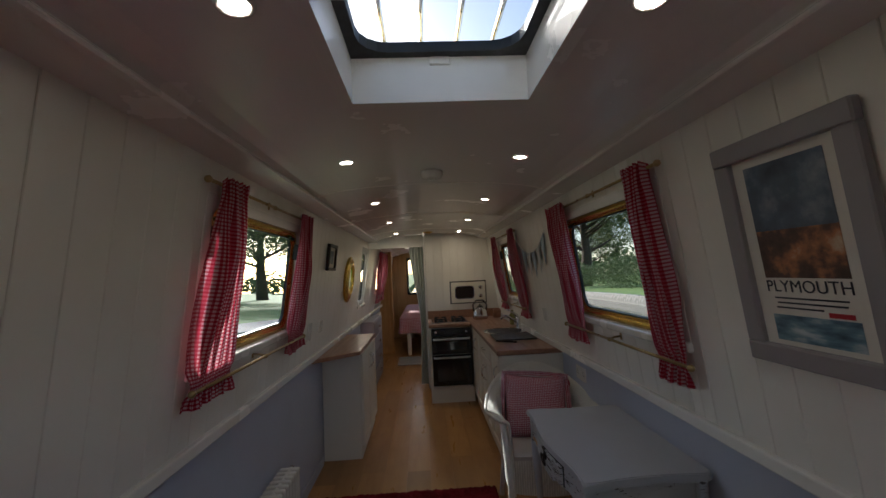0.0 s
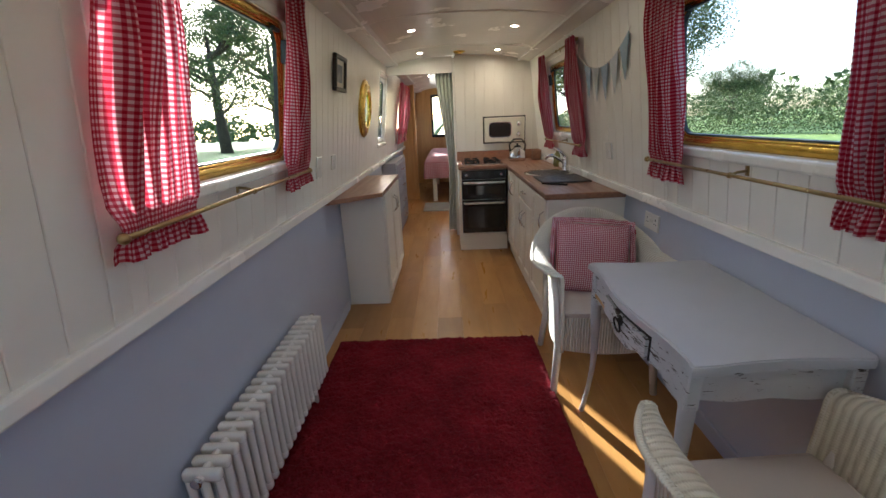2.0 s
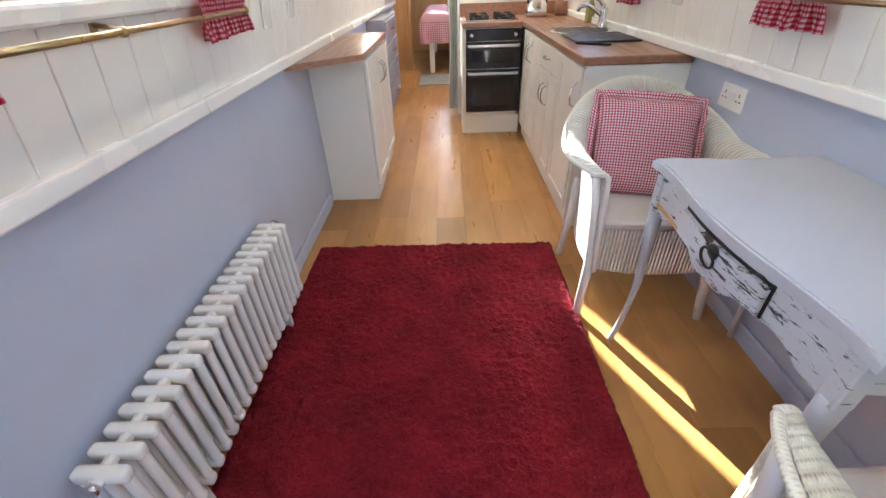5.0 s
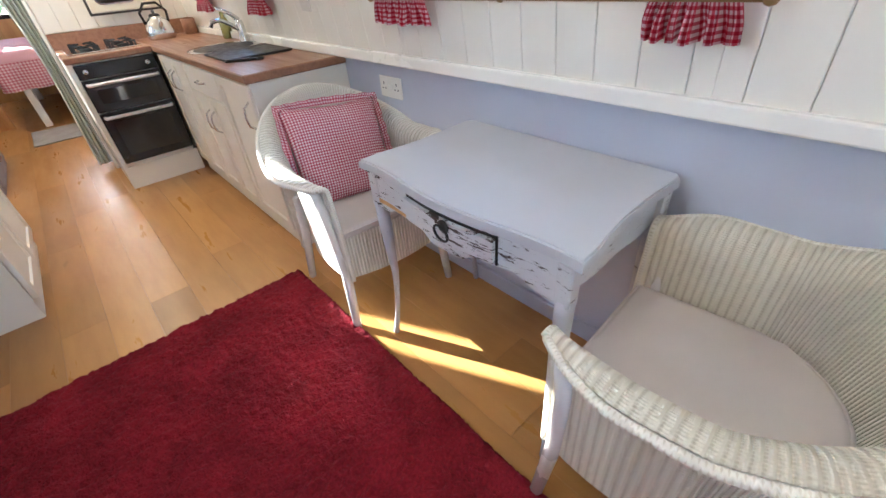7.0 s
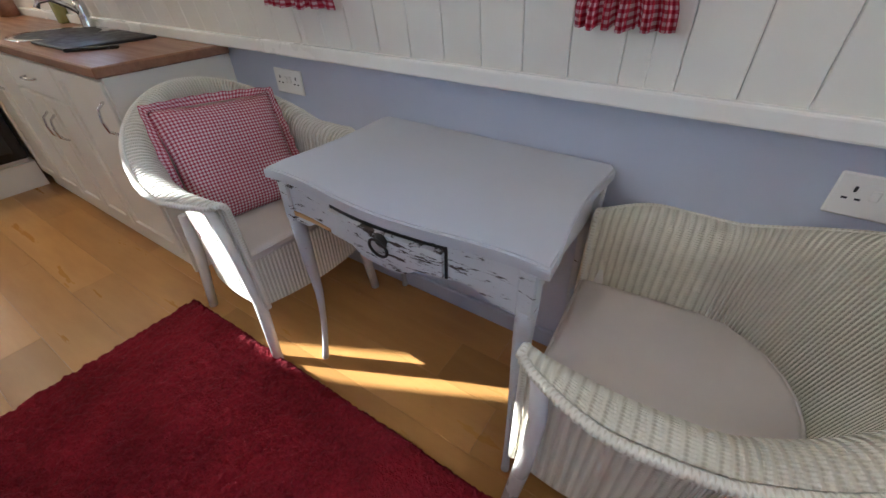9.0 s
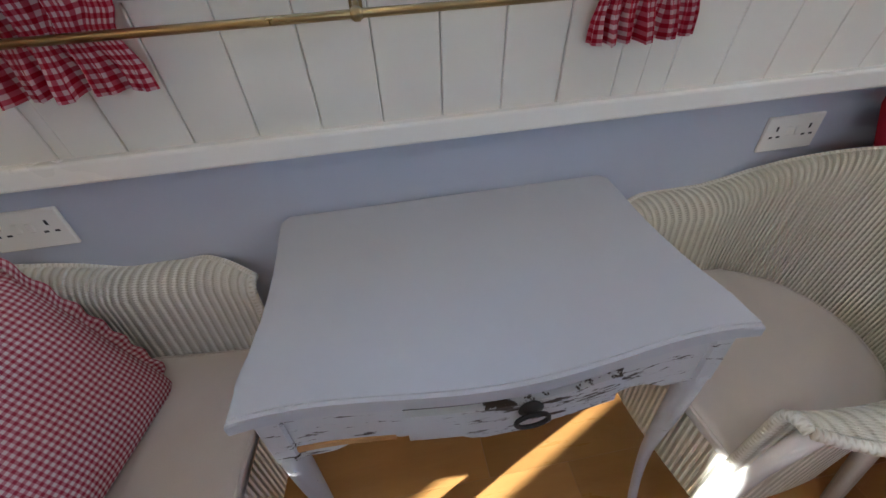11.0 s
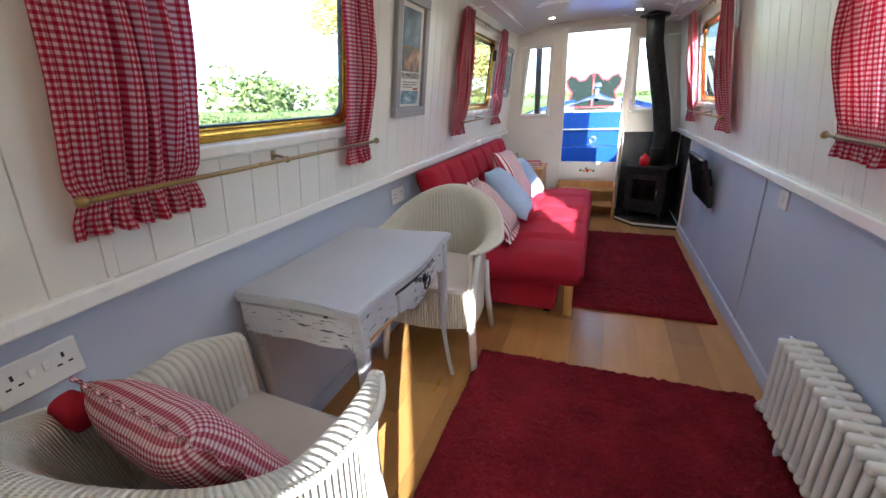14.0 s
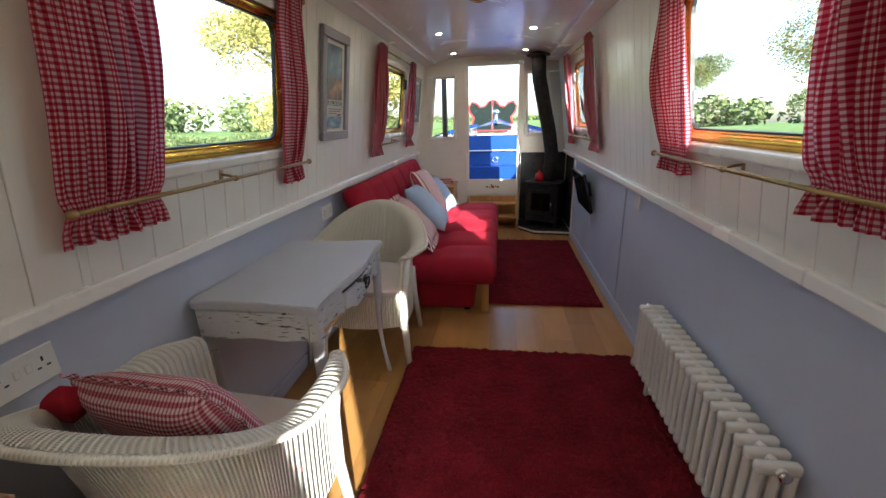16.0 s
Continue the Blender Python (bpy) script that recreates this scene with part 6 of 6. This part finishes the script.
for sx in (-1, 1):
    sheet(bm, lambda s, t: Vector((sx * (0.94 - 0.55 * s) * (1 - t), -2.36 - 2.0 * s, 1.00 + 0.20 * t + 0.1 * s)), 8, 4)
part("deck", bm, M_blueboat, fd)
bm = bmesh.new()
tube(bm, [(0.045 * math.cos(a), -2.27, 0.585 + 0.045 * math.sin(a)) for a in [2 * math.pi * k / 20 for k in range(20)]], 0.010, 8, closed=True)
part("mooring_ring", bm, M_chrome, fd, "", True)
bm = bmesh.new()
tube(bm, [(0, -2.9, 1.15), (0, -2.9, 1.36)], 0.03, 10)
lathe(bm, [(0.02, 1.34), (0.06, 1.37), (0.06, 1.41), (0.02, 1.44)], 14, Matrix.Translation((0, -2.9, 0)))
part("t_stud", bm, M_chrome, fd, "", True)
M_green = cloth("dark_green_board", (0.010, 0.017, 0.015), 60, 0.2, 0.95)
cb = thing("cratch_boards", pose(0.08, -6.6, 0.0), "pair of dark scalloped boards with red edging standing beyond the bow", "boards")
for sx in (-1, 1):
    out = [(0.02, 1.0), (0.55, 1.0), (0.60, 1.15), (0.54, 1.30), (0.66, 1.42), (0.70, 1.55), (0.60, 1.66), (0.45, 1.62), (0.36, 1.54), (0.22, 1.56), (0.12, 1.66), (0.02, 1.70)]
    bm = bmesh.new()
    extrude(bm, [(sx * x * 0.82, z) for x, z in out], 0.0, 0.03)
    bmesh.ops.transform(bm, matrix=Matrix.Rotation(radians(90), 4, "X"), verts=bm.verts[:])
    bo = part("board", bm, M_green, cb)
    bm = bmesh.new()
    tube(bm, [(sx * x * 0.82, -0.015, z) for x, z in out], 0.022, 6, closed=True)
    part("edging", bm, M_red, bo, "red painted edging")
# moored neighbour ahead that carries the boards
nb = thing("moored_boat", pose(-0.02, -6.7, 0.0), "white cabin boat moored ahead of the bow", "boat")
part("cabin", B((-0.95, 0.95, -9.0, -0.10, 0.45, 1.02), bevel=0.05, seg=2), M_trim, nb)
part("hull", B((-1.02, 1.02, -10.0, 0.05, -0.5, 0.45), bevel=0.08, seg=2), M_blueboat, nb)
# dark post by the bow window
bm = bmesh.new()
tube(bm, [(0.60, -1.75, 0.2), (0.60, -1.75, 2.3)], 0.035, 12)
solid("cratch_post", bm, wooden("dark_post", (0.08, 0.04, 0.02), (0.03, 0.015, 0.01), 0.5, 2), "dark varnished post outside the bow window", "post", smooth=True)

# site dumper on the track
M_white_metal = plain("white_machine_paint", (0.72, 0.74, 0.76), 0.35)
M_tyre = plain("tyre_rubber", (0.02, 0.02, 0.02), 0.85)
dg = thing("site_vehicle", pose(-9.3, -15.2, 0.14, 0, 0, 20) @ Matrix.Scale(1.5, 4), "white site machine with a striped panel and knobbly tyres", "vehicle")
part("body", B((-0.8, 0.8, -1.5, 0.75, 0.75, 2.0), bevel=0.08, seg=2), M_white_metal, dg)
part("cab", B((-0.75, 0.75, -1.2, 0.4, 2.0, 3.5), bevel=0.10, seg=2), M_white_metal, dg)
part("cab_glass", B((0.752, 0.765, -1.0, 0.2, 2.3, 3.2), bevel=0.004), plain("cab_glass", (0.35, 0.42, 0.5), 0.08), dg)
for k in range(5):
    bm = bmesh.new()
    bm.faces.new([bm.verts.new(q) for q in ((0.806, -0.5 + 0.24 * k, 0.85), (0.806, -0.38 + 0.24 * k, 0.85), (0.806, -0.88 + 0.24 * k, 1.9), (0.806, -1.0 + 0.24 * k, 1.9))])
    part("stripe", bm, M_black, dg)
for x in (-0.75, 0.75):
    for y in (-1.0, 0.5):
        bm = bmesh.new()
        q = Matrix.Translation((x, y, 0.5)) @ Matrix.Rotation(radians(90), 4, "Y")
        lathe(bm, [(0.30, -0.17), (0.46, -0.16), (0.50, -0.1), (0.50, 0.1), (0.46, 0.16), (0.30, 0.17)], 28, q)
        for a in range(18):
            box(bm, 0.48, 0.545, -0.05, 0.05, -0.16, 0.16, 0, 1, q @ Matrix.Rotation(radians(20 * a), 4, "Z"))
        wh = part("tyre", bm, M_tyre, dg)
        bm = bmesh.new()
        lathe(bm, [(0.05, -0.15), (0.30, -0.16), (0.30, 0.16), (0.05, 0.15)], 20, q)
        part("rim", bm, M_white_metal, wh)
copy_thing(dg, pose(-18.5, 37.0, 0.24, 0, 0, 20))
sg = thing("notice_board", pose(-16, -9.5, 0.12), "small white notice board on a post on the grass", "sign")
part("post", B((-0.04, 0.04, -0.04, 0.04, 0.0, 1.1)), M_white_metal, sg)
part("panel", B((-0.02, 0.02, -0.45, 0.45, 0.65, 1.1)), M_white_metal, sg)

# ---- planks of the floor and boards of the walls, nearest last ----
rnd = random.Random(5)
meshes = {}
xw = 0.168
for r in range(11):
    x0 = -0.92 + r * xw
    x1 = min(x0 + xw, 0.922)
    y = Y0 - rnd.uniform(0, 0.9)
    while y < Y1:
        ln_ = rnd.choice((0.9, 1.2, 1.5, 1.8))
        a, b = max(y, Y0), min(y + ln_, Y1)
        if b - a > 0.05:
            part("plank", B((x0 + 0.0003, x1 - 0.0003, a + 0.0003, b - 0.0003, -0.012, 0.0), bevel=0.0003), M_oak, floor)
        y += ln_
pitch = 0.1127
for side in (1, -1):
    y = Y0
    k = 0
    while y < 7.2:
        y1 = -1.2282 if k == 0 else min(y + pitch, 7.2)
        k += 1
        if not (side > 0 and y > GALLEY_Y):
            bm = bmesh.new()
            for c in cells(side, y + 0.0008, y1 - 0.0008, 0.90, WALL_TOP):
                leaning_box(bm, side, *c, 0.0, 0.013, 0.0020)
            part("board", bm, M_white, walls[side])
        y = y1
